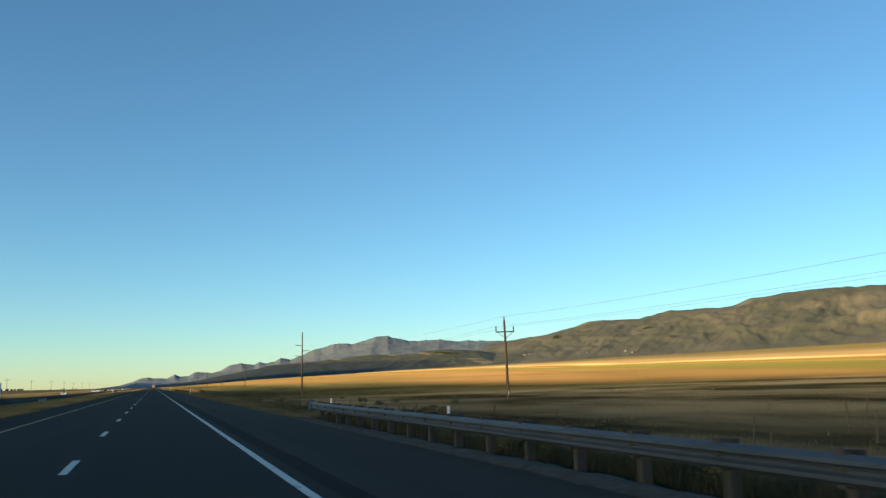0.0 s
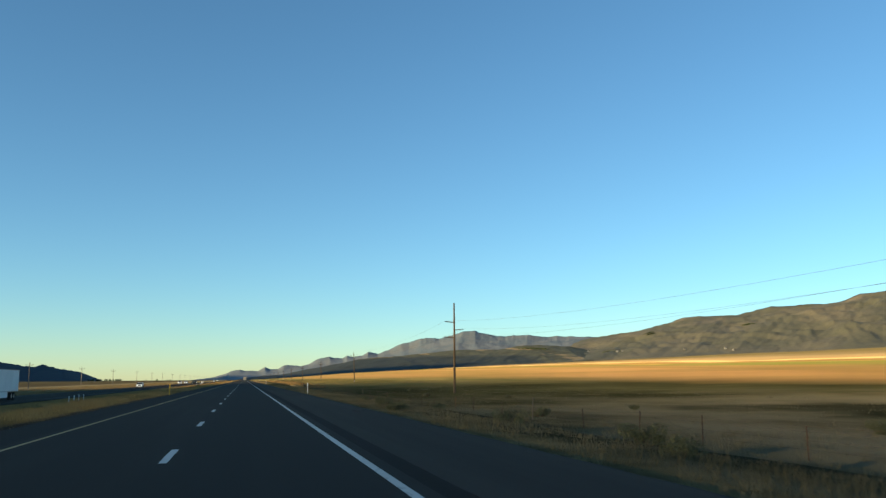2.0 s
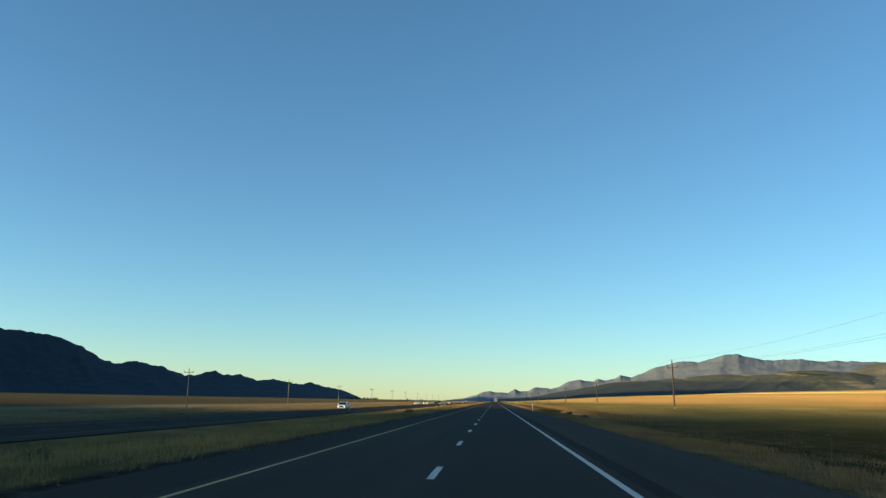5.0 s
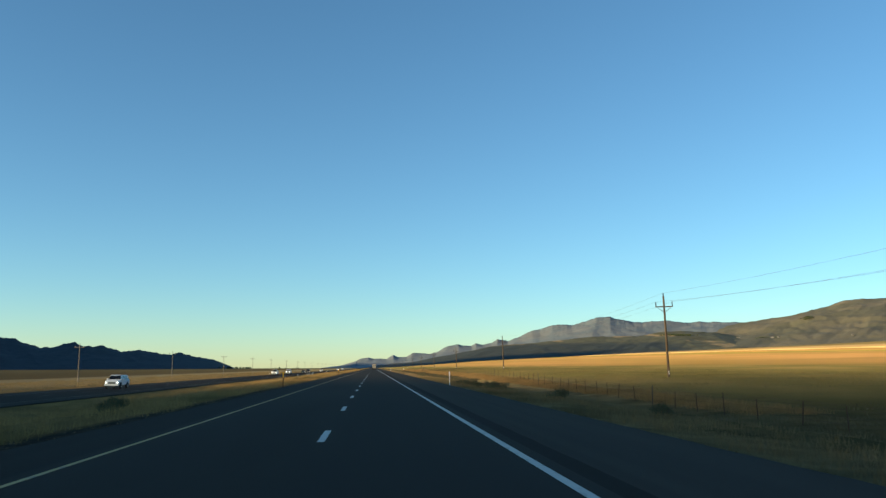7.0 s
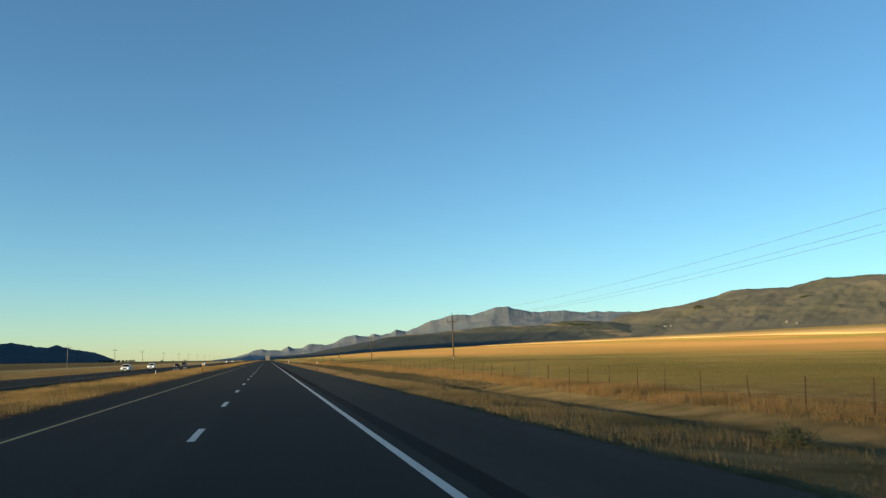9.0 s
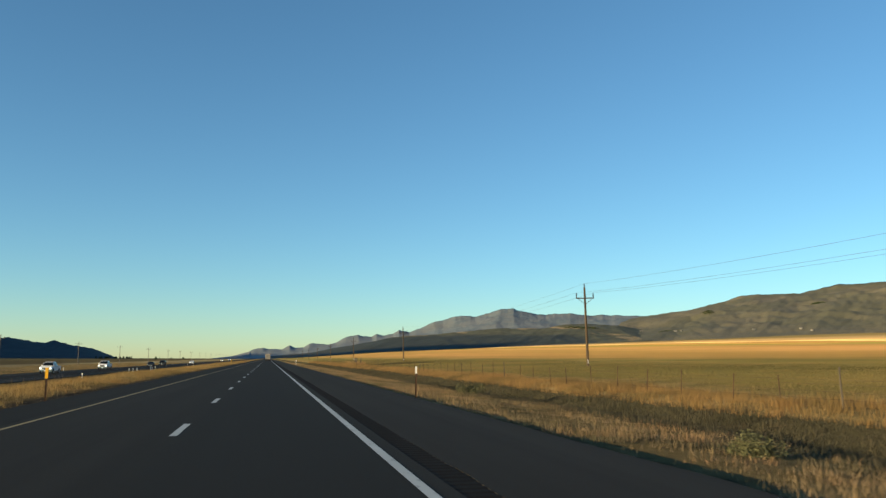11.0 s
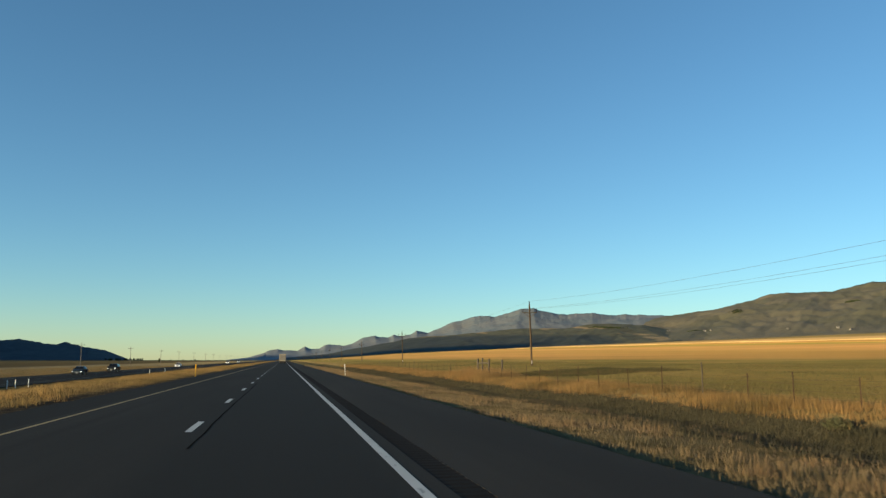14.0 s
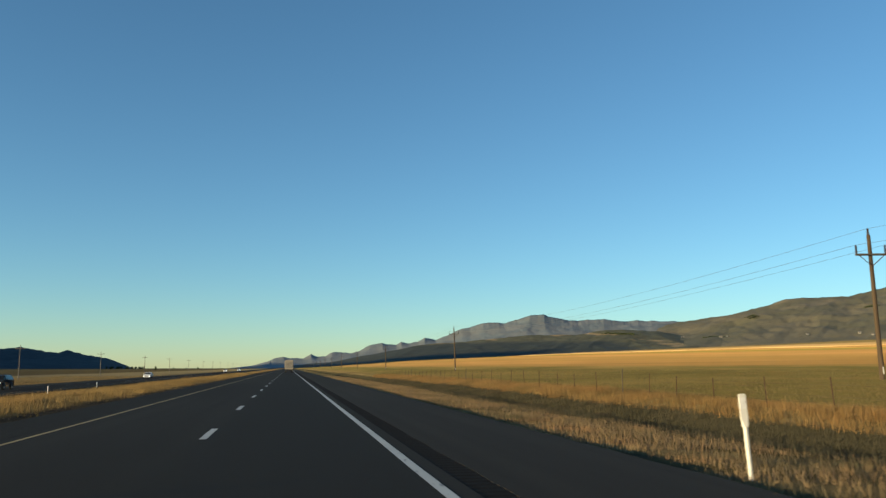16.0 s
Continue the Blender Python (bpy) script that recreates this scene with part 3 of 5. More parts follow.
def carriageway():
    road = tagged(slab("road", -3.95, 3.896, -300, 4900, 0.0, 0.14, ASPHALT), "dark grey asphalt highway with painted lane lines", "road", kind="structure")
    slab("left_shoulder", -5.7, -3.954, -300, 4900, -0.003, 0.14, OLD_SHOULDER, road, 1.0, 1.0)
    slab("right_shoulder", 4.304, 7.35, -300, 4900, -0.004, 0.14, SHOULDER, road, 0.7, 1.0)
    slab("strip_bed", 3.9, 4.3, -300, 4900, -0.012, 0.12, GROOVED, road)
    rumble_strip(road, 3.896, 4.304, 385, 900)
    slab("smooth_strip", 3.9, 4.3, -300, 385, -0.003, 0.015, GROOVED, road, 100)
    slab("far_strip", 3.9, 4.3, 900, 4900, -0.003, 0.015, GROOVED, road, 100)
    tagged(line("white_edge_line", 3.55, 0.15, -300, 4900, 0.005, WHITE_LINE, road), "worn white edge line")
    tagged(line("yellow_edge_line", -3.63, 0.10, -300, 4900, 0.005, YELLOW_LINE, road), "worn yellow edge line")
    dash = None
    for k in range(-4, 120):
        y = k * PITCH
        if dash is None:
            dash = line("lane_dash", 0, 0.15, 0, 3.05, 0.005, WHITE_LINE, road, 0.5)
            dash.location.y = y
        else:
            d = new("lane_dash", dash.data)
            d.parent, d.location = road, (0, y, 0)
    # a wandering bead of crack sealant near the lane joint
    v, f = [], []
    ys = axis((533, 574, 1.5))
    for i, y in enumerate(ys):
        x = 0.40 + 0.16 * noise.noise((y * 0.05, 0.4, 0)) + 0.03 * noise.noise((y * 0.6, 2.4, 0))
        w = 0.022 + 0.012 * noise.noise((y * 0.3, 8, 0))
        v += [(x - w, y, 0.003), (x + w, y, 0.003)]
        if i:
            a = 2 * i - 2
            f.append((a, a + 1, a + 3, a + 2))
    tagged(raw("crack_sealant", v, f, SEALANT, road), "black crack sealant line")
    # the other carriageway
    other = tagged(slab("opposite_road", -34.6, -26.2, -300, 4900, -1.10, 0.2, GROOVED), "asphalt carriageway of the oncoming traffic", "road", kind="structure")
    slab("inner_shoulder", -26.196, -24.3, -300, 4900, -1.104, 0.2, OLD_SHOULDER, other, 2.0, 1.0)
    slab("outer_shoulder", -37.7, -34.604, -300, 4900, -1.104, 0.2, OLD_SHOULDER, other, 2.0, 1.0)
    line("yellow_edge_line", -26.5, 0.11, -300, 4900, -1.094, FAINT_LINE, other)
    line("white_edge_line", -34.3, 0.12, -300, 4900, -1.094, FAINT_LINE, other)
    for k in range(-4, 90):
        if k == -4:
            faded = line("lane_dash", 0, 0.12, 0, 3.05, 0.005, FAINT_LINE, other, 0.5)
        d = faded if k == -4 else new("lane_dash", faded.data)
        d.parent, d.location = other, (-30.4, k * PITCH + 4, -1.099)


carriageway()


# ---- guardrail ----
def guardrail():
    rail_thing = holder("guardrail", "galvanised steel W-beam guardrail on wooden posts beside the shoulder", "guardrail")
    prof = [(-0.155, 0.0), (-0.13, -0.035), (-0.105, -0.08), (-0.06, -0.083), (-0.03, -0.02), (0.0, 0.0), (0.03, -0.02), (0.06, -0.083), (0.105, -0.08), (0.13, -0.035), (0.155, 0.0)]
    x0, zc = 7.86, 0.56
    y = -22.0
    while y < 44.0:
        y1 = min(y + 3.81, 45.2)
        bm = bmesh.new()
        rows = []
        for yy, fl in ((y - 0.15, 0.004), (y1, 0.0)):
            flare = 0.25 * max(0.0, (yy - 34) / 11) ** 2
            rows.append([(x0 + fl + flare + d, yy, zc + z) for z, d in prof] + [(x0 + fl + flare + d + 0.006, yy, zc + z) for z, d in reversed(prof)])
        loft(bm, rows)
        part("rail_panel", bm, GALVANISED, rail_thing)
        y = y1
    end = bmesh.new()
    box(end, 8.02, 8.22, 45.0, 45.45, 0.36, 0.76, 0.03)
    box(end, 8.0, 8.24, 45.4, 45.47, 0.30, 0.80, 0.01)
    part("end_terminal", end, GALVANISED, rail_thing, "square galvanised end terminal")
    y = -21.5
    while y < 45:
        flare = 0.25 * max(0.0, (y - 34) / 11) ** 2
        bm = boxed(x0 + flare + 0.10, x0 + flare + 0.27, y - 0.075, y + 0.075, -0.9, 0.745, 0.012)
        post = part("post", bm, POST_WOOD, rail_thing)
        part("blockout", boxed(x0 + flare - 0.02, x0 + flare + 0.098, y - 0.07, y + 0.07, 0.38, 0.755, 0.01), POST_WOOD, post)
        part("bolt", rodded((x0 + flare - 0.045, y, zc), (x0 + flare - 0.005, y, zc), 0.02), GALVANISED, post)
        y += 1.905
    for y in (12.6, 26.4, 40.3):
        flare = 0.25 * max(0.0, (y - 34) / 11) ** 2
        tab = part("reflector_bracket", boxed(x0 + flare + 0.02, x0 + flare + 0.07, y - 0.05, y + 0.05, 0.735, 0.76, 0.004), GALVANISED, rail_thing)
        part("reflector", boxed(x0 + flare + 0.01, x0 + flare + 0.08, y - 0.012, y, 0.76, 0.93, 0.004), REFLECTIVE, tab, "white reflector plate")


guardrail()


def gravel_berm():
    """A low pale berm of gravel between the pavement and the rail posts."""
    ys, prof = axis((-30, 50, 0.22)), ((7.18, -0.06), (7.28, -0.03), (7.42, 0.015), (7.62, 0.04), (7.82, 0.045), (8.05, 0.02), (8.3, -0.06), (8.7, -0.3))
    v, f = [], []
    for y in ys:
        fade = min(1.0, max(0.0, (50 - y) / 5))
        for x, z in prof:
            v.append((x + 0.10 * noise.noise((y * 0.8, x * 2, 0)) + 0.03 * noise.noise((y * 4, x * 6, 1)), y, (z + 0.05 * noise.noise((y * 1.7, x * 5, 3)) + 0.02 * noise.noise((y * 6, x * 9, 5))) * fade - 0.12 * (1 - fade)))
    k = len(prof)
    for j in range(len(ys) - 1):
        for i in range(k - 1):
            a = j * k + i
            f.append((a, a + 1, a + k + 1, a + k))
    tagged(raw("gravel_berm", v, f, BERM, smooth=True), "brown gravel strip along the foot of the guardrail", "gravel", kind="stuff")


gravel_berm()


# ---- roadside markers ----
def flexible_marker(x, y, mat, sheet, lean, label, kind_name):
    z = ground_z(x, y)
    m = holder(kind_name, label, "delineator post", "roadside delineators", (x, y, z), 0)
    m.rotation_euler = (0, radians(lean), 0)
    bm = rodded((0, 0, -0.2), (0, 0, 0.78), 0.032, 0.032, 10)
    part("tube", bm, mat, m)
    bm = bmesh.new()
    rings = []
    for z0, hw, d in ((0.74, 0.032, 0.030), (0.86, 0.052, 0.014), (0.95, 0.056, 0.008), (1.18, 0.056, 0.008), (1.20, 0.045, 0.007)):
        rings.append([(-hw, -d, z0), (hw, -d, z0), (hw, d, z0), (-hw, d, z0)])
    loft(bm, rings)
    part("paddle", bm, mat, m)
    part("reflective_sheet", boxed(-0.045, 0.045, -0.0125, -0.0085, 0.99, 1.15), sheet, m)


def steel_marker(x, y):
    z = ground_z(x, y)
    m = holder("delineator_post", "rusty steel delineator post with a white reflector plate", "delineator post", "roadside delineators", (x, y, z))
    bm = bmesh.new()
    prism_profile = [(-0.04, -0.02), (0.0, 0.018), (0.04, -0.02), (0.03, -0.025), (0.0, 0.008), (-0.03, -0.025)]
    loft(bm, [[(a, b, zz) for a, b in prism_profile] for zz in (-0.3, 1.28)])
    part("channel", bm, RUSTY, m)
    part("reflector_plate", boxed(-0.042, 0.042, -0.034, -0.028, 1.0, 1.28, 0.002), REFLECTIVE, m, "white reflector plate")


for x, y in ((8.15, 174.5), (7.6, 335.0), (8.1, 602.65)):
    flexible_marker(x, y, WHITE_PLASTIC, REFLECTIVE, -4.0 if y > 595 else -1.0, "white flexible delineator post with flat paddle at the shoulder edge", "delineator_post")
steel_marker(7.55, 442.8)
for y in (173.1, 599.9):
    flexible_marker(-6.15, y, YELLOW_PLASTIC, AMBER_SHEET, 1.0, "yellow flexible delineator post at the median edge", "delineator_post")


def yellow_steel(x, y):
    m = holder("delineator_post", "rusty steel delineator post with a yellow reflector plate", "delineator post", "roadside delineators", (x, y, ground_z(x, y)))
    bm = bmesh.new()
    outline = [(-0.04, -0.02), (0.0, 0.018), (0.04, -0.02), (0.03, -0.025), (0.0, 0.008), (-0.03, -0.025)]
    loft(bm, [[(a, b, zz) for a, b in outline] for zz in (-0.3, 1.2)])
    part("channel", bm, RUSTY, m)
    part("reflector_plate", boxed(-0.055, 0.055, -0.034, -0.028, 0.85, 1.25, 0.002), AMBER_SHEET, m, "yellow reflector plate")


yellow_steel(-6.3, 443.4)
yellow_steel(-6.3, 333.0)


def marker_posts():
    """Short white marker posts on the far side of the median."""
    first = None
    for x, y in ((-20.3, 197.0), (-20.3, 200.3), (-20.3, 203.6), (-20.3, 207.0), (-22.4, 529), (-22.8, 570), (-22.6, 573.2), (-22.4, 576.6), (-23.4, 603), (-23.4, 605.5), (-23.2, 609), (-23.0, 685.6), (-23.5, 710.7), (-38.8, 592)):
        at = pose(x, y, ground_z(x, y))
        if first is None:
            first = holder("marker_post", "short white marker post at the median edge", "marker post", "median marker posts")
            part("tube", rodded((0, 0, -0.25), (0, 0, 0.78), 0.045, 0.04, 8), WHITE_PLASTIC, first)
            part("reflective_sheet", rodded((0, 0, 0.62), (0, 0, 0.74), 0.0475, 0.0475, 8), REFLECTIVE, first)
            first.matrix_basis = at
        else:
            copy_thing(first, at)


marker_posts()


def cable_barrier(y0, y1):
    barrier = holder("cable_barrier", "low cable barrier on thin steel posts in the median", "barrier", "cable barriers")
    bm = rodded((0, 0, -0.25), (0, 0, 0.78), 0.03, 0.028, 6)
    first = part("post", bm, RUSTY, barrier)
    ys = axis((y0, y1, 4.2))
    first.location = (-22.8, ys[0], ground_z(-22.8, ys[0]))
    for y in ys[1:]:
        p = new("post", first.data)
        p.parent, p.location = barrier, (-22.8, y, ground_z(-22.8, y))
    for h in (0.50, 0.62, 0.74):
        bm = bmesh.new()
        for a, b in zip(ys[::6], ys[6::6]):
            rod(bm, (-22.76, a, ground_z(-22.8, a) + h), (-22.76, b, ground_z(-22.8, b) + h), 0.007, None, 5)
        part("cable", bm, GALVANISED, barrier)


cable_barrier(445, 520)
cable_barrier(725, 880)


# ---- pasture fence on the east side ----
def pasture_fence():
    fence = holder("pasture_fence", "thin wire pasture fence with dark steel and wood posts", "fence")
    bm = bmesh.new()
    outline = [(-0.022, -0.004), (0.022, -0.004), (0.022, 0.004), (0.004, 0.006), (0.004, 0.03), (-0.004, 0.03), (-0.004, 0.006), (-0.022, 0.004)]
    loft(bm, [[(a, b, z) for a, b in outline] for z in (-0.4, 1.2)])
    steel = part("steel_post", bm, RUSTY, fence)
    bm = bmesh.new()
    loft(bm, [[(0.036 * math.cos(a * math.tau / 9) * s + 0.01 * math.sin(zz * 5), 0.034 * math.sin(a * math.tau / 9) * s, zz) for a in range(9)] for zz, s in ((-0.4, 1.05), (0.3, 1.0), (0.9, 0.93), (1.42, 0.88))])
    wood = part("wood_post", bm, GREY_WOOD, fence)
    rng = random.Random(5)
    tops, first = [], {0: True, 1: True}
    y, i = 39.0, 0
    while y < 760:
        x = 17.0 + 3.3 * min(1.0, max(0.0, (y - 290) / 90)) + 0.5 * noise.noise((y * 0.02, 1, 5))
        z = ground_z(x, y)
        kind = 1 if i % 11 == 3 else 0
        src = wood if kind else steel
        ob = src if first[kind] else new(src.name.split(".")[0], src.data)
        first[kind] = False
        ob.parent = fence
        ob.location = (x, y, z)
        ob.rotation_euler = (radians(rng.uniform(-4, 4)), radians(rng.uniform(-4, 4)), rng.uniform(0, 6))
        ob.scale = (1, 1, rng.uniform(0.88, 1.08) * (0.82 if y < 330 else 1.0))
        tops.append((x, y, z))
        y += rng.uniform(4.8, 7.4) if y < 280 else rng.uniform(3.0, 4.4)
        i += 1
    for h in (0.3, 0.55, 0.8, 0.95):
        v, f = [], []
        for k, (x, yy, z) in enumerate(tops):
            v += [(x - 0.03, yy, z + h - 0.004), (x - 0.03, yy, z + h + 0.004), (x - 0.022, yy, z + h)]
            if k:
                a = 3 * k - 3
                f += [(a, a + 1, a + 4, a + 3), (a + 1, a + 2, a + 5, a + 4), (a + 2, a, a + 3, a + 5)]
        raw("barbed_wire", v, f, RUSTY, fence)


pasture_fence()


def fence_brace():
    x, y = 21.0, 597.5
    z = ground_z(x, y)
    b = holder("fence_brace", "weathered wooden fence brace of thick posts and rails", "fence", "", (x, y, z))
    for dx, dy, h in ((0, 0, 1.75), (0.1, 2.4, 1.7), (0.0, -2.6, 1.65), (0.6, -5.2, 1.6)):
        part("brace_post", rodded((dx, dy, -0.4), (dx + 0.03, dy, h), 0.10, 0.085, 9), GREY_WOOD, b)
    part("brace_rail", rodded((0, -2.6, 1.25), (0, 0, 1.28), 0.06, 0.055, 8), GREY_WOOD, b)
    part("brace_rail", rodded((0, 0, 1.28), (0.1, 2.4, 1.22), 0.06, 0.055, 8), GREY_WOOD, b)
    part("brace_rail", rodded((0, -2.5, 0.25), (0, -0.05, 1.15), 0.03, 0.03, 6), RUSTY, b)


fence_brace()

def post_stay():
    """A short post held by two leaning stays."""
    x, y = 16.8, 65.7
    b = holder("braced_post", "short rusty post held between two leaning stays", "fence post", "", (x, y, ground_z(x, y)))
    part("post", rodded((0, 0, -0.3), (0.01, 0, 0.40), 0.022, 0.018, 8), RUSTY, b)
    for side in (-1, 1):
        part("stay", rodded((0.30 * side, -0.14 * side, -0.12), (0.06 * side, -0.03 * side, 0.36), 0.020, 0.017, 8), RUSTY, b)


post_stay()

# leaning old posts beyond the guardrail
for x, y, h, lean in ((17.2, 27.5, 1.12, 3), (17.1, 30.3, 0.65, -4), (28.1, 35.1, 0.95, -3), (28.4, 34.6, 1.1, 9), (23.6, 29.4, 1.05, 2), (18.7, 28.6, 0.55, 4), (15.6, 60.5, 0.62, 3), (16.2, 59.4, 0.85, -2), (25.4, 73.2, 0.95, 2), (16.4, 66.6, 0.5, 0)):
    stub = tagged(part("old_fence_post", rodded((0, 0, -0.4), (0.02, 0, h), 0.032, 0.026, 8), GREY_WOOD), "weathered old wooden fence post standing in grass", "fence post", "old fence posts")
    stub.matrix_basis = pose(x, y, ground_z(x, y), lean, lean * 0.6, 0)


# ---- power lines ----
def insulator(bm, x, y, z, h=0.42):
    rod(bm, (x, y, z), (x, y, z + h), 0.05, 0.045, 8)
    for k in range(4):
        rod(bm, (x, y, z + h * (0.2 + 0.2 * k)), (x, y, z + h * (0.2 + 0.2 * k) + 0.035), 0.10, 0.085, 10)
    return bm


def tapered_pole(h, r0, r1):
    bm = bmesh.new()
    rings = []
    for k in range(9):
        u = k / 8
        r = r0 + (r1 - r0) * u
        bx, by = 0.05 * math.sin(u * 2.6), 0.03 * math.sin(u * 4)
        rings.append([(bx + r * math.cos(a * math.tau / 12), by + r * math.sin(a * math.tau / 12), -1.2 + (h + 1.2) * u) for a in range(12)])
    return loft(bm, rings)


def crossarm_pole(at, top):
    """A wood pole with a crossarm, V braces and three pin insulators; top is its crown over the ground."""
    pole = holder("utility_pole", "brown wooden utility pole with a crossarm and three dark insulators", "utility pole", "power line poles", at)
    pole.rotation_euler = (0, radians(-1.8), 0)
    part("pole", tapered_pole(top - 0.42, 0.17, 0.115), POLE_WOOD, pole)
    part("crossarm", boxed(-1.12, 1.12, -0.20, -0.08, top - 1.78, top - 1.65, 0.012), GREY_WOOD, pole)
    for s in (-1, 1):
        part("brace", rodded((s * 0.95, -0.21, top - 1.74), (0.02 * s, -0.15, top - 2.45), 0.028, 0.028, 6), RUSTY, pole)
    for x in (-1.05, 1.05):
        part("insulator", insulator(bmesh.new(), x, -0.14, top - 1.65, 0.55), INSULATOR, pole)
    part("insulator", insulator(bmesh.new(), 0.05, 0.03, top - 0.46, 0.46), INSULATOR, pole)
    part("pole_tag", boxed(-0.04, 0.04, -0.187, -0.178, 0.35, 0.8, 0.002), REFLECTIVE, pole, "pale guard plate")
    return pole


def davit_pole(at, top):
    pole = holder("utility_pole", "tall dark utility pole with three staggered side arms", "utility pole", "power line poles", at)
    part("pole", tapered_pole(top, 0.24, 0.14), POLE_WOOD, pole)
    for s, z in ((-1, top - 3.55), (1, top - 4.95), (-1, top - 6.35)):
        bm = bmesh.new()
        loft(bm, [[(s * u * 1.75, d * 0.07 * (1 - 0.4 * u), z + 0.16 * u + e * 0.09 * (1 - 0.4 * u)) for d, e in ((-1, -1), (1, -1), (1, 1), (-1, 1))] for u in (0.0, 0.5, 1.0)])
        arm = part("davit_arm", bm, GREY_WOOD, pole)
        part("insulator", rodded((s * 1.2, 0, z + 0.12), (s * 1.8, 0, z + 0.17), 0.07, 0.06, 10), INSULATOR, arm)
    return pole


EAST = [-44, 93.5, 228.5, 364.4, 502.5, 638.7, 776.5] + [776.5 + 137 * k for k in range(1, 14)]
EAST_X = 38.5


def east_line():
    ends = []
    for k, y in enumerate(EAST):
        px = EAST_X - (1.0 if k == 3 else 0.0)
        g = ground_z(px, y)
        if k == 2:
            davit_pole((EAST_X - 0.1, y + 0.6, g), 15.1 - g)
            z = 15.2
            ends.append([(EAST_X - 1.75, y, z - 3.4), (EAST_X + 1.75, y, z - 4.8), (EAST_X - 1.75, y, z - 6.2)])
        else:
            top = (8.4 if k == 1 else 10.4) + 0.2 * math.sin(k * 2.4)
            crossarm_pole((px, y, g), top - g)
            ends.append([(px - 0.28, y, top), (px + 0.78, y - 0.14, top - 1.07), (px - 1.32, y - 0.14, top - 1.13)])
    for a, b in zip(ends, ends[1:]):
        for p, q in zip(a, b):
            sag = 1.5
            cu = bpy.data.curves.new("power_wire", "CURVE")
            cu.dimensions, cu.bevel_depth, cu.bevel_resolution = "3D", 0.009, 1
            sp = cu.splines.new("POLY")
            sp.points.add(16)
            for i in range(17):
                u = i / 16
                sp.points[i].co = (p[0] + (q[0] - p[0]) * u, p[1] + (q[1] - p[1]) * u, p[2] + (q[2] - p[2]) * u - sag * 4 * u * (1 - u), 1)
            cu.materials.append(WIRE)
            tagged(new("power_wire", cu), "thin grey power wire sagging between utility poles", "wire", "east power wires")


east_line()


def west_line():
    first = None
    for k in range(-1, 32):
        y = 5.5 + 90.5 * k
        at = pose(-65 + 0.6 * math.sin(k * 1.9), y, ground_z(-65, y), 0, math.sin(k * 3.1) * 1.2, 0)
        if first is None:
            first = holder("telephone_pole", "slim grey wooden pole with a short crossarm", "utility pole", "far side poles")
            h = 8.7
            part("pole", tapered_pole(h, 0.13, 0.085), PALE_WOOD, first)
            part("crossarm", boxed(-1.1, 1.1, -0.14, -0.06, h - 0.95, h - 0.83, 0.01), PALE_WOOD, first)
            for x in (-1.0, 1.0):
                part("insulator", insulator(bmesh.new(), x, -0.1, h - 0.83, 0.25), INSULATOR, first)
            first.matrix_basis = at
        else:
            copy_thing(first, at)


west_line()


# ---- vehicles ----
def wheel(parent, x, y, r, w, name="wheel"):
    hub = part(name, rodded((x - w * 0.42, y, r), (x + w * 0.42, y, r), r * 0.30, None, 14), TRIM, parent)
    bm = bmesh.new()
    rings = []
    for a in range(18):
        t = a * math.tau / 18
        prof = [(-0.5, 0.66), (-0.5, 0.93), (-0.38, 1.0), (0.38, 1.0), (0.5, 0.93), (0.5, 0.66)]
        rings.append([(x + u * w, y + r * s * math.cos(t), r + r * s * math.sin(t)) for u, s in prof])
    vs = [[bm.verts.new(p) for p in ring] for ring in rings]
    for i in range(18):
        a, b = vs[i], vs[(i + 1) % 18]
        for j in range(6):
            bm.faces.new((a[j], a[(j + 1) % 6], b[(j + 1) % 6], b[j]))
    part("tyre", bm, RUBBER, hub)
    bm = bmesh.new()
    rod(bm, (x - w * 0.44, y, r), (x + w * 0.44, y, r), r * 0.66, None, 18)
    part("rim", bm, ALLOY, hub)
    return hub


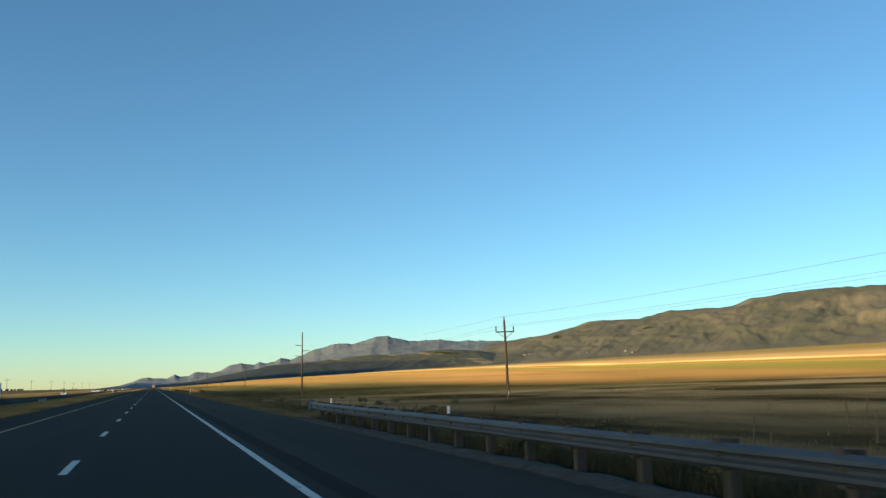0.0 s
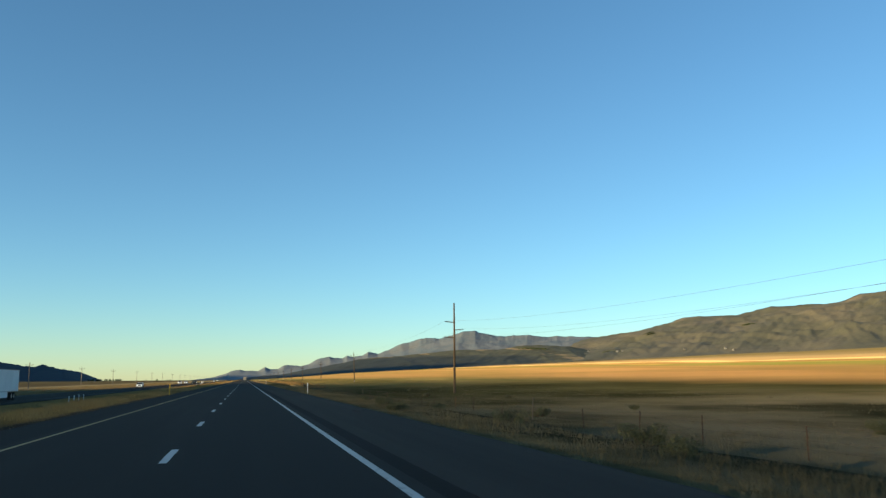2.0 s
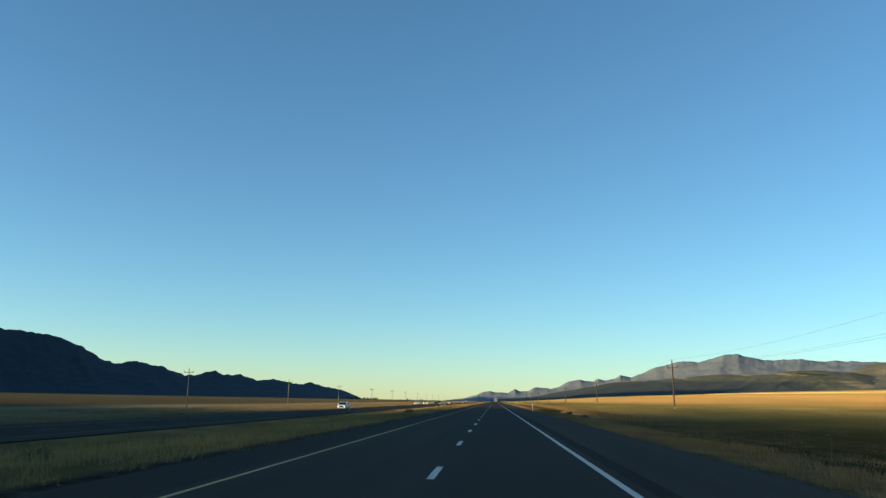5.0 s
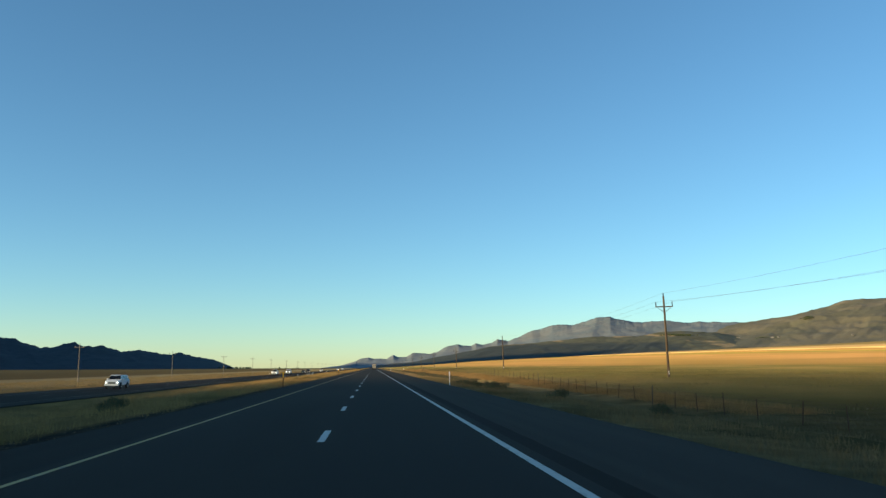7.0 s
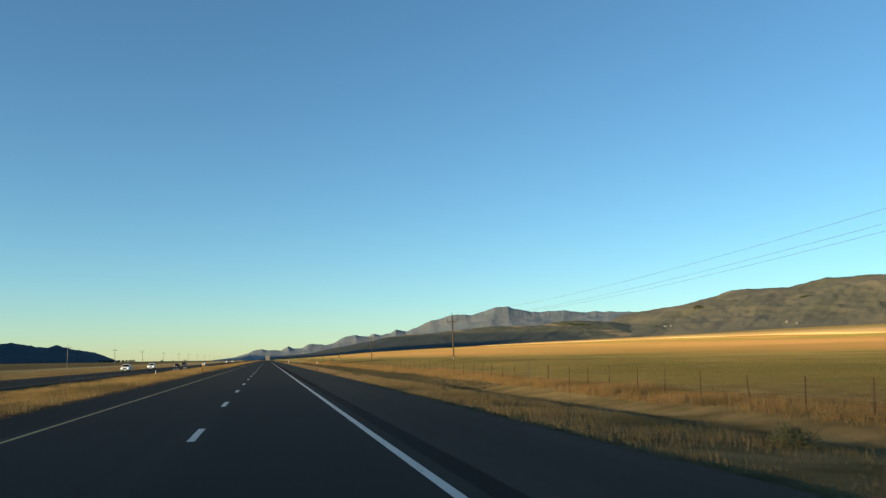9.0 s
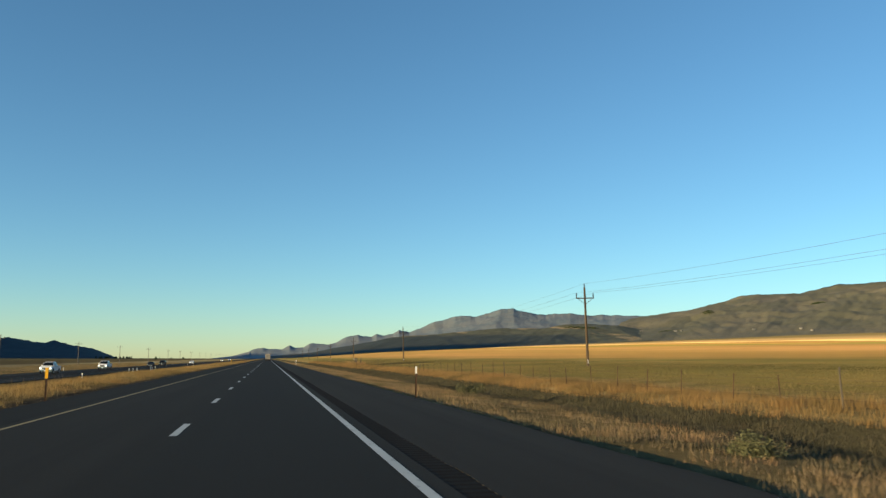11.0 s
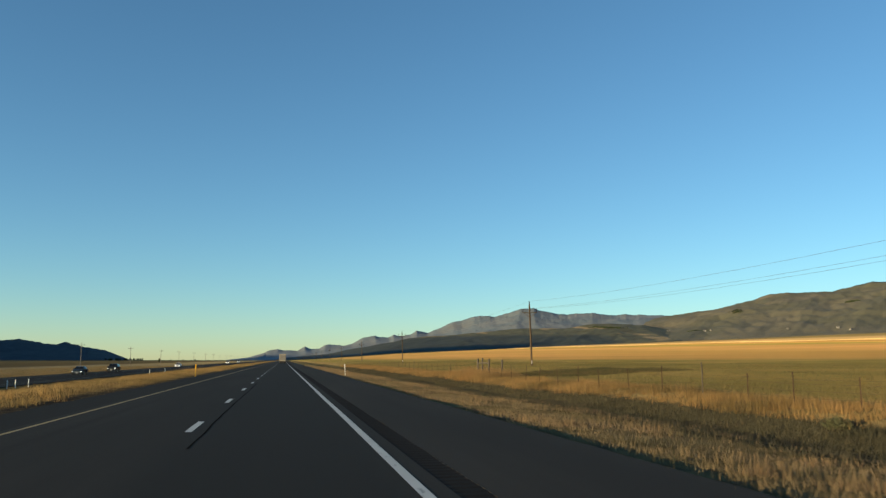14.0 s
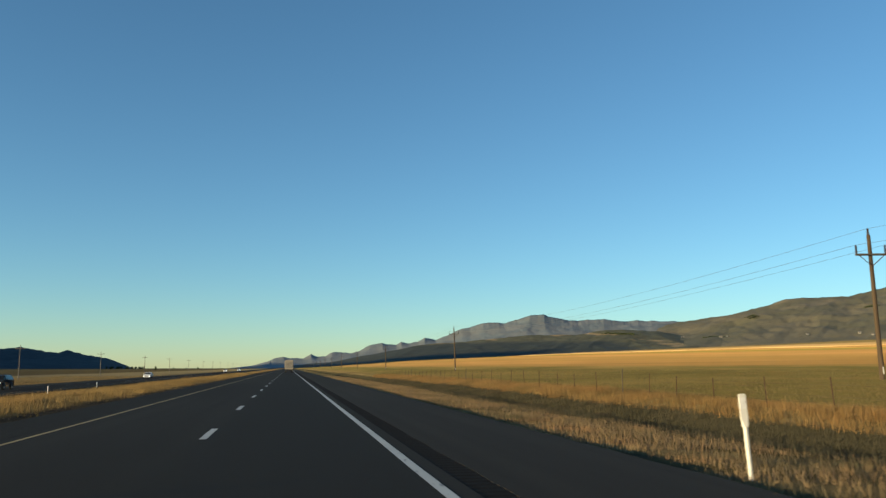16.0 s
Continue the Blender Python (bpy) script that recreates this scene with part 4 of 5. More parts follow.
def semi_truck():
    """A white sleeper tractor and box trailer, its nose towards -y."""
    t = holder("semi_truck", "white sleeper semi truck with white box trailer on the opposite road", "truck", "", (-30.7, 190.0, -1.1))
    hood = [(0.0, 0.55), (0.0, 1.35), (0.18, 1.55), (1.55, 1.85), (1.6, 0.6)]
    bm = bmesh.new()
    loft(bm, [[(s * x, y, z) for y, z, x in ((0.0, 0.55, 0.95), (0.0, 1.3, 0.9), (0.2, 1.55, 0.85), (1.6, 1.88, 0.95), (1.62, 0.55, 1.05))] for s in (-1, 1)])
    part("hood", bm, TRUCK_WHITE, t)
    bm = bmesh.new()
    loft(bm, [[(s * w, y, z) for y, z, w in ((1.55, 0.55, 1.15), (1.6, 1.85, 1.1), (2.15, 2.75, 1.05), (2.4, 3.25, 1.05), (3.2, 3.75, 1.08), (4.6, 3.95, 1.15), (5.2, 3.95, 1.2), (5.2, 0.7, 1.2))] for s in (-1, 1)])
    bmesh.ops.bevel(bm, geom=list(bm.edges), offset=0.06, segments=2, affect="EDGES")
    part("cab", bm, TRUCK_WHITE, t)
    bm = bmesh.new()
    loft(bm, [[(s * 0.98, y, z) for y, z in ((1.60, 1.93), (2.10, 2.68), (2.13, 2.66), (1.63, 1.91))] for s in (-1, 1)])
    for v in bm.verts:
        v.co.y -= 0.035
    part("windshield", bm, GLASS, t)
    for s in (-1, 1):
        part("side_window", prism(bmesh.new(), [(1.95, 2.0), (2.35, 2.62), (3.05, 2.62), (3.05, 2.0)], s * 1.13, s * 1.165), GLASS, t)
        mirror = part("mirror", boxed(s * 1.25, s * 1.48, 1.55, 1.68, 1.85, 2.45, 0.03), TRIM, t)
        part("mirror_arm", rodded((s * 1.1, 1.75, 2.0), (s * 1.3, 1.62, 2.0), 0.03), TRIM, mirror)
        part("headlight", boxed(s * 0.68, s * 0.93, -0.03, 0.10, 0.95, 1.10, 0.03), LAMP, t, "lit headlight")
        part("fog_lamp", boxed(s * 0.72, s * 0.92, -0.20, -0.10, 0.42, 0.54, 0.02), LAMP, t, "lit lamp")
        part("side_fairing", boxed(s * 1.02, s * 1.22, 2.2, 5.6, 0.35, 0.95, 0.05), TRUCK_WHITE, t)
        part("fender", prism(bmesh.new(), [(0.25, 0.75), (0.45, 1.15), (0.85, 1.28), (1.25, 1.15), (1.45, 0.75)], s * 0.85, s * 1.2), TRUCK_WHITE, t)
        part("fuel_tank", rodded((s * 1.0, 3.0, 0.65), (s * 1.0, 4.6, 0.65), 0.30, None, 14), CHROME, t)
    part("sun_visor", boxed(-0.95, 0.95, 2.02, 2.30, 2.76, 2.86, 0.03), TRIM, t)
    bm = loft(bmesh.new(), [[(s * 0.72, y, z) for y, z in ((2.40, 3.33), (3.12, 3.78), (3.14, 3.70), (2.42, 3.25))] for s in (-1, 1)])
    part("roof_window", bm, GLASS, t)
    grille = part("grille", boxed(-0.48, 0.48, -0.05, 0.03, 0.72, 1.38, 0.03), TRIM, t)
    for k in range(5):
        part("grille_bar", boxed(-0.46, 0.46, -0.075, -0.052, 0.80 + 0.12 * k, 0.84 + 0.12 * k), CHROME, grille)
    part("bumper", boxed(-1.15, 1.15, -0.18, 0.25, 0.32, 0.68, 0.07), CHROME, t)
    part("frame", boxed(-0.45, 0.45, 0.6, 19.5, 0.75, 1.0, 0.03), TRIM, t)
    trailer = part("trailer", boxed(-1.3, 1.3, 5.75, 19.9, 1.15, 4.05, 0.05), TRAILER_WHITE, t)
    for k in range(14):
        for s in (-1, 1):
            part("side_rib", boxed(s * 1.301, s * 1.318, 6.4 + k * 0.98, 6.45 + k * 0.98, 1.25, 3.95), TRAILER_WHITE, trailer)
    part("top_rail", boxed(-1.325, 1.325, 5.75, 19.9, 3.98, 4.07, 0.02), ALLOY, trailer)
    part("bottom_rail", boxed(-1.325, 1.325, 5.75, 19.9, 1.10, 1.22, 0.02), ALLOY, trailer)
    part("refrigeration_unit", boxed(-1.0, 1.0, 5.35, 5.74, 2.0, 3.9, 0.08), TRAILER_WHITE, trailer)
    for s in (-1, 1):
        part("side_skirt", boxed(s * 1.20, s * 1.23, 8.8, 14.8, 0.35, 1.1, 0.01), TRAILER_WHITE, trailer)
        part("landing_leg", boxed(s * 0.75, s * 0.9, 8.3, 8.45, 0.2, 1.15, 0.01), TRIM, trailer)
        for y in (0.85, 6.2, 7.5, 16.9, 18.2):
            wheel(t, s * (1.02 if y < 1 else 0.95), y, 0.51, 0.28 if y < 1 else 0.55)
    return t


def car_shape(label, name, at, paint, kind):
    """A car built nose towards -y: lower body, cabin, glass, wheels, lamps."""
    c = holder(name, label, "truck" if kind == "pickup" else "car", "", at)
    if kind == "pickup":
        L, W, wb0, wb1, r = 5.7, 0.98, 0.95, 4.55, 0.40
        lower = [(0.0, 0.45, 0.90), (0.0, 1.05, 0.90), (0.15, 1.16, 0.90), (1.5, 1.22, 0.95), (3.6, 1.25, 0.98), (5.65, 1.25, 0.97), (5.7, 0.55, 0.95)]
        roof = [(1.35, 1.2, 0.88), (2.0, 1.84, 0.72), (2.3, 1.90, 0.70), (3.35, 1.90, 0.70), (3.62, 1.80, 0.72), (3.7, 1.2, 0.88)]
        side = [(1.85, 1.28), (2.25, 1.75), (3.5, 1.75), (3.55, 1.28)]
    elif kind == "suv":
        L, W, wb0, wb1, r = 4.7, 0.95, 0.85, 3.7, 0.38
        lower = [(0.0, 0.42, 0.86), (0.0, 0.92, 0.86), (0.18, 1.05, 0.86), (1.15, 1.12, 0.92), (2.5, 1.12, 0.95), (4.6, 1.12, 0.94), (4.7, 0.5, 0.9)]
        roof = [(1.0, 1.08, 0.88), (1.75, 1.68, 0.70), (2.1, 1.75, 0.68), (4.0, 1.72, 0.68), (4.35, 1.6, 0.70), (4.62, 1.08, 0.88)]
        side = [(1.55, 1.16), (1.98, 1.62), (4.0, 1.60), (4.35, 1.16)]
    else:
        L, W, wb0, wb1, r = 4.6, 0.90, 0.85, 3.55, 0.33
        lower = [(0.0, 0.30, 0.82), (0.0, 0.68, 0.82), (0.2, 0.78, 0.83), (1.2, 0.92, 0.88), (2.4, 0.94, 0.90), (4.4, 0.96, 0.88), (4.6, 0.45, 0.85)]
        roof = [(1.15, 0.9, 0.85), (2.0, 1.38, 0.64), (2.35, 1.44, 0.62), (3.1, 1.43, 0.62), (3.5, 1.34, 0.64), (4.1, 0.94, 0.82)]
        side = [(1.7, 0.98), (2.25, 1.34), (3.1, 1.34), (3.75, 0.98)]
    bm = loft(bmesh.new(), [[(s * w, y, z) for y, z, w in lower] for s in (-1, 1)])
    bmesh.ops.bevel(bm, geom=list(bm.edges), offset=0.05, segments=2, affect="EDGES")
    body = part("body", bm, paint, c)
    bm = loft(bmesh.new(), [[(s * w, y, z) for y, z, w in roof] for s in (-1, 1)])
    bmesh.ops.bevel(bm, geom=list(bm.edges), offset=0.03, segments=2, affect="EDGES")
    part("cabin", bm, paint, c)
    (ya, za, wa), (yb, zb, wb) = roof[0], roof[1]
    edge = [(ya + (yb - ya) * k, za + (zb - za) * k, wa + (wb - wa) * k - 0.07) for k in (0.14, 0.93)]
    (y0, z0, w0), (y1, z1, w1) = edge
    bm = loft(bmesh.new(), [[(s * w0, y0 - 0.03, z0 + 0.025), (s * w1, y1 - 0.03, z1 + 0.025), (s * w1, y1 + 0.02, z1 - 0.02), (s * w0, y0 + 0.02, z0 - 0.02)] for s in (-1, 1)])
    part("windshield", bm, GLASS, c)
    for s in (-1, 1):
        wa, wb = roof[0][2], roof[1][2]
        bm = bmesh.new()
        top = max(z for _, z in side)
        loft(bm, [[(s * ((wa + 0.012 if z < top - 0.1 else wb + 0.035) + d), y, z) for y, z in side] for d in (0.0, 0.018)])
        part("side_window", bm, GLASS, c)
        h = lower[1][1]
        part("headlight", boxed(s * 0.60, s * (W - 0.14), -0.03, 0.12, h - 0.19, h - 0.07, 0.03), LAMP, c, "lit headlight")
        part("taillight", boxed(s * 0.62, s * (W - 0.06), L - 0.08, L + 0.02, h - 0.25, h - 0.05, 0.02), RED_LENS, c)
        mir = part("mirror", boxed(s * (W - 0.02), s * (W + 0.16), side[0][0] - 0.05, side[0][0] + 0.08, side[0][1] - 0.02, side[0][1] + 0.14, 0.03), paint, c)
        for y in (wb0, wb1):
            part("wheel_arch", prism(bmesh.new(), [(y - r - 0.08, r), (y - r * 0.75, r + r * 0.8), (y, 2 * r + 0.1), (y + r * 0.75, r + r * 0.8), (y + r + 0.08, r)], s * (W - 0.24), s * (W + 0.012)), TRIM, body)
            wheel(c, s * (W - 0.10), y, r, 0.24)
    h = lower[1][1]
    grille = part("grille", boxed(-0.46, 0.46, -0.035, 0.05, h - 0.35, h - 0.06, 0.02), TRIM, c)
    part("grille_bar", boxed(-0.44, 0.44, -0.055, -0.036, h - 0.23, h - 0.17, 0.005), CHROME, grille)
    part("bumper", boxed(-W + 0.04, W - 0.04, -0.10, 0.2, lower[0][1] - 0.04, lower[0][1] + 0.2, 0.05), CHROME if kind == "pickup" else paint, c)
    part("rear_bumper", boxed(-W + 0.06, W - 0.06, L - 0.15, L + 0.08, lower[0][1], lower[0][1] + 0.2, 0.04), TRIM, c)
    part("plate", boxed(-0.15, 0.15, -0.112, -0.102, lower[0][1] + 0.02, lower[0][1] + 0.14), REFLECTIVE, c)
    if kind == "pickup":
        part("cargo_bed", boxed(-0.78, 0.78, 3.85, 5.5, 1.22, 1.262, 0.005), TRIM, c)
    return c


semi_truck()
LANE_OUT, ROAD_Z = -32.3, -1.1
car_shape("white off-road car with dark wheels driving on the opposite road", "white_car", (LANE_OUT, 374, ROAD_Z), TRUCK_WHITE, "suv")
car_shape("white pickup truck with chrome bumper on the opposite road", "pickup_truck", (LANE_OUT, 551, ROAD_Z), TRUCK_WHITE, "pickup")
car_shape("white pickup truck with lit headlights on the opposite road", "pickup_truck", (LANE_OUT, 597, ROAD_Z), TRUCK_WHITE, "pickup")
car_shape("dark sedan with lit headlights on the opposite road", "dark_car", (LANE_OUT, 669, ROAD_Z), DARK_PAINT, "sedan")
car_shape("dark sport utility car with lit headlights on the opposite road", "dark_car", (LANE_OUT, 698, ROAD_Z), DARK_PAINT, "suv")
car_shape("small white car far off on the opposite road", "white_car", (LANE_OUT, 806, ROAD_Z), TRUCK_WHITE, "sedan")
car_shape("white car far off on the opposite road", "white_car", (LANE_OUT, 1060, ROAD_Z), TRUCK_WHITE, "suv")
car_shape("white car far off on the opposite road", "white_car", (LANE_OUT, 1190, ROAD_Z), TRUCK_WHITE, "pickup")


def box_truck():
    """A tan box truck seen from behind, nose towards +y."""
    t = holder("box_truck", "tan box truck seen from behind on the highway", "truck", "", (1.75, 838, 0.0))
    cargo = part("cargo_box", boxed(-1.22, 1.22, 0, 6.6, 0.95, 3.55, 0.06), TAN_PANEL, t)
    part("rear_door", boxed(-1.02, 1.02, -0.03, 0.0, 1.25, 3.2, 0.01), HOUSE_WALL, t, "grey roll-up rear door")
    for k in range(4):
        part("door_seam", boxed(-1.07, 1.07, -0.04, -0.031, 1.55 + 0.45 * k, 1.58 + 0.45 * k), TAN_PANEL, cargo)
    part("cab", boxed(-1.05, 1.05, 6.9, 8.9, 0.6, 2.5, 0.15), TRUCK_WHITE, t)
    part("bumper", boxed(-1.15, 1.15, -0.12, 0.1, 0.45, 0.95, 0.03), TRIM, t)
    part("frame", boxed(-0.5, 0.5, 0.2, 8.2, 0.62, 0.93, 0.02), TRIM, t)
    for s in (-1, 1):
        part("taillight", boxed(s * 0.85, s * 1.1, -0.05, -0.02, 0.75, 0.92, 0.01), RED_LENS, t)
        part("mud_flap", boxed(s * 0.6, s * 1.1, 0.35, 0.38, 0.18, 0.85), TRIM, t)
        wheel(t, s * 0.92, 1.3, 0.45, 0.5)
        wheel(t, s * 0.98, 7.6, 0.45, 0.26)


box_truck()


# ---- farms at the foot of the hills ----
def farmhouse(bearing, rise, w, d, h, turn):
    r = 3040.0
    while HILL_TOP(bearing, r) < r * math.tan(radians(rise)) and r < 4000:
        r += 10
    x, y = r * math.sin(radians(bearing)), HUB + r * math.cos(radians(bearing))
    g = HILL_TOP(bearing, r)
    b = holder("farmhouse", "small pale farm building with a grey gable roof far off", "house", "distant farm buildings", (x, y, g), turn)
    part("wall", boxed(-w / 2, w / 2, -d / 2, d / 2, -4, h, 0.03), HOUSE_WALL, b)
    bm = bmesh.new()
    loft(bm, [[(sx * (w / 2 + 0.5), yy, zz) for yy, zz in ((-d / 2 - 0.5, h - 0.1), (0, h + d * 0.28), (d / 2 + 0.5, h - 0.1), (d / 2 + 0.5, h + 0.15), (0, h + d * 0.28 + 0.3), (-d / 2 - 0.5, h + 0.15))] for sx in (-1, 1)])
    part("roof", bm, HOUSE_ROOF, b)
    for k in (-0.3, 0.05, 0.35):
        part("window", boxed(k * w, k * w + 1.6, -d / 2 - 0.05, -d / 2, h * 0.4, h * 0.8, 0.01), GLASS, b)
    part("door", boxed(-0.1 * w, -0.1 * w + 1.1, -d / 2 - 0.06, -d / 2, 0, 2.1, 0.01), TRIM, b)


for bearing, rise, w, d, h, turn in ((24.5, 1.82, 9, 7, 2.6, 20), (26.6, 1.80, 11, 7, 2.8, 5), (27.0, 1.78, 8, 6, 2.4, 40), (31.3, 1.9, 8, 6, 2.3, 25), (34.0, 1.95, 9, 6, 2.4, 10), (34.6, 1.82, 8, 6, 2.3, -30)):
    farmhouse(bearing, rise, w, d, h, turn - bearing)


# ---- trees and shrubs ----
def leaf_cloud(bm, rng, centre, radius, count, size):
    for _ in range(count):
        d = Vector((rng.gauss(0, 1), rng.gauss(0, 1), rng.gauss(0, 0.8))).normalized() * radius * rng.uniform(0.35, 1.0) ** 0.6
        p = Vector(centre) + d
        u = Vector((rng.uniform(-1, 1), rng.uniform(-1, 1), rng.uniform(-1, 1))).normalized()
        w = u.cross(Vector((rng.uniform(-1, 1), rng.uniform(-1, 1), rng.uniform(-1, 1)))).normalized()
        s = size * rng.uniform(0.6, 1.3)
        a = [bm.verts.new(p + u * s), bm.verts.new(p + w * s * 0.55), bm.verts.new(p - u * s), bm.verts.new(p - w * s * 0.55)]
        bm.faces.new(a)


def tree(name, label, at, height, seed, group="", low=0.38):
    rng = random.Random(seed)
    t = holder(name, label, "tree", group, at)
    bm = rodded((0, 0, -0.5), (0.1, 0, height * 0.55), height * 0.035, height * 0.018, 8)
    for k in range(5):
        a = rng.uniform(0, math.tau)
        z = height * rng.uniform(0.25, 0.5)
        rod(bm, (0.05, 0, z), (math.cos(a) * height * 0.25, math.sin(a) * height * 0.25, z + height * 0.22), height * 0.014, height * 0.006, 6)
    part("trunk", bm, BARK, t)
    bm = bmesh.new()
    for k in range(11):
        a, rr = rng.uniform(0, math.tau), height * rng.uniform(0.05, 0.26)
        leaf_cloud(bm, rng, (math.cos(a) * rr, math.sin(a) * rr, height * rng.uniform(low, 0.86)), height * rng.uniform(0.13, 0.22), 130, height * 0.045)
    part("crown", bm, LEAF, t)
    return t


grove = [tree("tree", "dark green tree in a distant farm grove", (-490, 3200, ground_z(-490, 3200)), 8, 11, "distant grove", 0.14),
         tree("tree", "dark green tree in a distant farm grove", (-500, 3210, ground_z(-500, 3210)), 6.5, 12, "distant grove", 0.14)]
rng = random.Random(77)
for k in range(26):
    x, y = -420 - 3.6 * k - (14 if k > 15 else 0) + rng.uniform(-3, 3), 3200 + rng.uniform(-30, 30)
    copy_thing(grove[k % 2], pose(x, y, ground_z(x, y), 0, 0, rng.uniform(0, 360)))
for x, y, s in ((-137, 1520, 4.5), (-330, 3150, 5), (-300, 3200, 4.5), (-255, 3100, 5), (-205, 2600, 5)):
    tree("tree", "lone dark green tree on the plain beside the road", (x, y, ground_z(x, y)), s, int(-x), "", 0.2)


def thicket(label, bearing, r, along, wide, rise, base, count, seed, size):
    """Dark junipers crowded along a gully: many small crowns on one slope."""
    rng = random.Random(seed)
    bm = bmesh.new()
    for _ in range(count):
        k = rng.uniform(-1, 1)
        s = k * along + rng.gauss(0, wide)
        q = rise * k + rng.gauss(0, wide)
        turn, far = bearing + math.degrees(s / r), r + q
        leaf_cloud(bm, rng, (far * math.sin(radians(turn)), HUB + far * math.cos(radians(turn)), base(turn, far) + size * 0.6), size, 16, size * 0.55)
    tagged(part("juniper_thicket", bm, LEAF), label, "trees", kind="stuff")


for bearing, r, along, wide, rise, base, count, size in ((28.7, 3990, 10, 9, -12, HILL_TOP, 110, 2.8), (35.3, 3990, 12, 10, -12, HILL_TOP, 130, 2.8), (20.7, 3700, 55, 10, -30, FOOTHILL_TOP, 170, 3.0), (26.2, 3560, 30, 7, 3, HILL_TOP, 90, 2.4)):
    thicket("dark juniper thicket in a gully of the hills", bearing, r, along, wide, rise, base, count, int(bearing * 10), size)


def shrub(name, label, seed, r):
    rng = random.Random(seed)
    t = holder(name, label, "shrub", "roadside shrubs")
    bm = bmesh.new()
    for k in range(7):
        a = rng.uniform(0, math.tau)
        rod(bm, (0, 0, -0.1), (math.cos(a) * r * 0.6, math.sin(a) * r * 0.6, r * rng.uniform(0.35, 0.6)), 0.016, 0.006, 5)
    part("stems", bm, BARK, t)
    bm = bmesh.new()
    for k in range(9):
        a, rr = rng.uniform(0, math.tau), r * rng.uniform(0.1, 0.65)
        leaf_cloud(bm, rng, (math.cos(a) * rr, math.sin(a) * rr, r * rng.uniform(0.1, 0.42)), r * rng.uniform(0.22, 0.36), 300, r * 0.034)
    part("foliage", bm, SAGE, t)
    return t


kinds = [shrub("sage_shrub", "grey-green sage shrub growing in roadside grass", s, 0.6 + 0.15 * s) for s in range(3)]
spots = [(9.3, 14), (9.6, 19), (9.1, 25), (9.4, 31), (9.0, 38), (9.5, 42), (10.4, 9), (11.5, 48), (12.5, 52), (10.6, 74), (11.5, 79), (12.2, 86), (10.9, 91), (11, 99), (12.5, 116), (13, 132), (11.2, 150), (9.9, 338.8), (10.4, 337.2), (11.3, 336.4), (11.0, 334.4), (10.2, 335.6), (10.6, 330.0), (11.4, 331.2), (9.6, 346), (12.0, 352),
         (12, 452), (13, 456), (10.6, 424), (19, 60), (22, 68), (15, 42), (14, 38), (16.5, 33), (23, 90), (26, 110), (30, 140), (33, 180), (28, 205), (34, 250), (12.2, 295), (11.4, 310), (17.8, 540), (9.8, 60.4), (10.5, 61.6), (9.9, 63.9), (10.6, 69.8), (10.9, 71.0), (19.2, 65.6), (20.4, 66.9), (18.4, 64.4), (21.2, 65.2), (10.0, 134.3), (10.4, 136.0), (8.9, 124.4), (9.4, 125.6), (18.7, 129.6), (13.2, 68.0), (16.0, 84.0), (12.6, 104.0), (24.0, 76.0), (29.0, 84.0), (27.0, 98.0), (-11, 120), (-12, 215), (-10, 300)]
rng = random.Random(9)
for k, (x, y) in enumerate(spots):
    at = pose(x, y, ground_z(x, y), 0, 0, rng.uniform(0, 360))
    if k < 3:
        kinds[k].matrix_basis = at
    else:
        copy_thing(kinds[k % 3], at)


def tyre_scrap(x, y, turn, n):
    bm = bmesh.new()
    rings = []
    for k in range(n):
        u = k / (n - 1)
        rings.append([(u * 0.9 + 0.02 * math.sin(9 * u), w + 0.15 * math.sin(3 * u), 0.008 + 0.02 * math.sin(2.8 * u) + t * 0.6) for w, t in ((-0.09, 0), (0.09, 0.01), (0.09, 0.035), (-0.09, 0.025))])
    loft(bm, rings)
    ob = tagged(part("tyre_scrap", bm, RUBBER), "torn black tyre tread strip on the shoulder edge", "debris", "tyre scraps")
    ob.matrix_basis = pose(x, y, 0.0 if x < 7.1 else ground_z(x, y) + 0.02, 0, 0, turn)


tyre_scrap(6.75, 76.9, 20, 8)
tyre_scrap(6.8, 145, 70, 8)
tyre_scrap(6.7, 120, 110, 7)


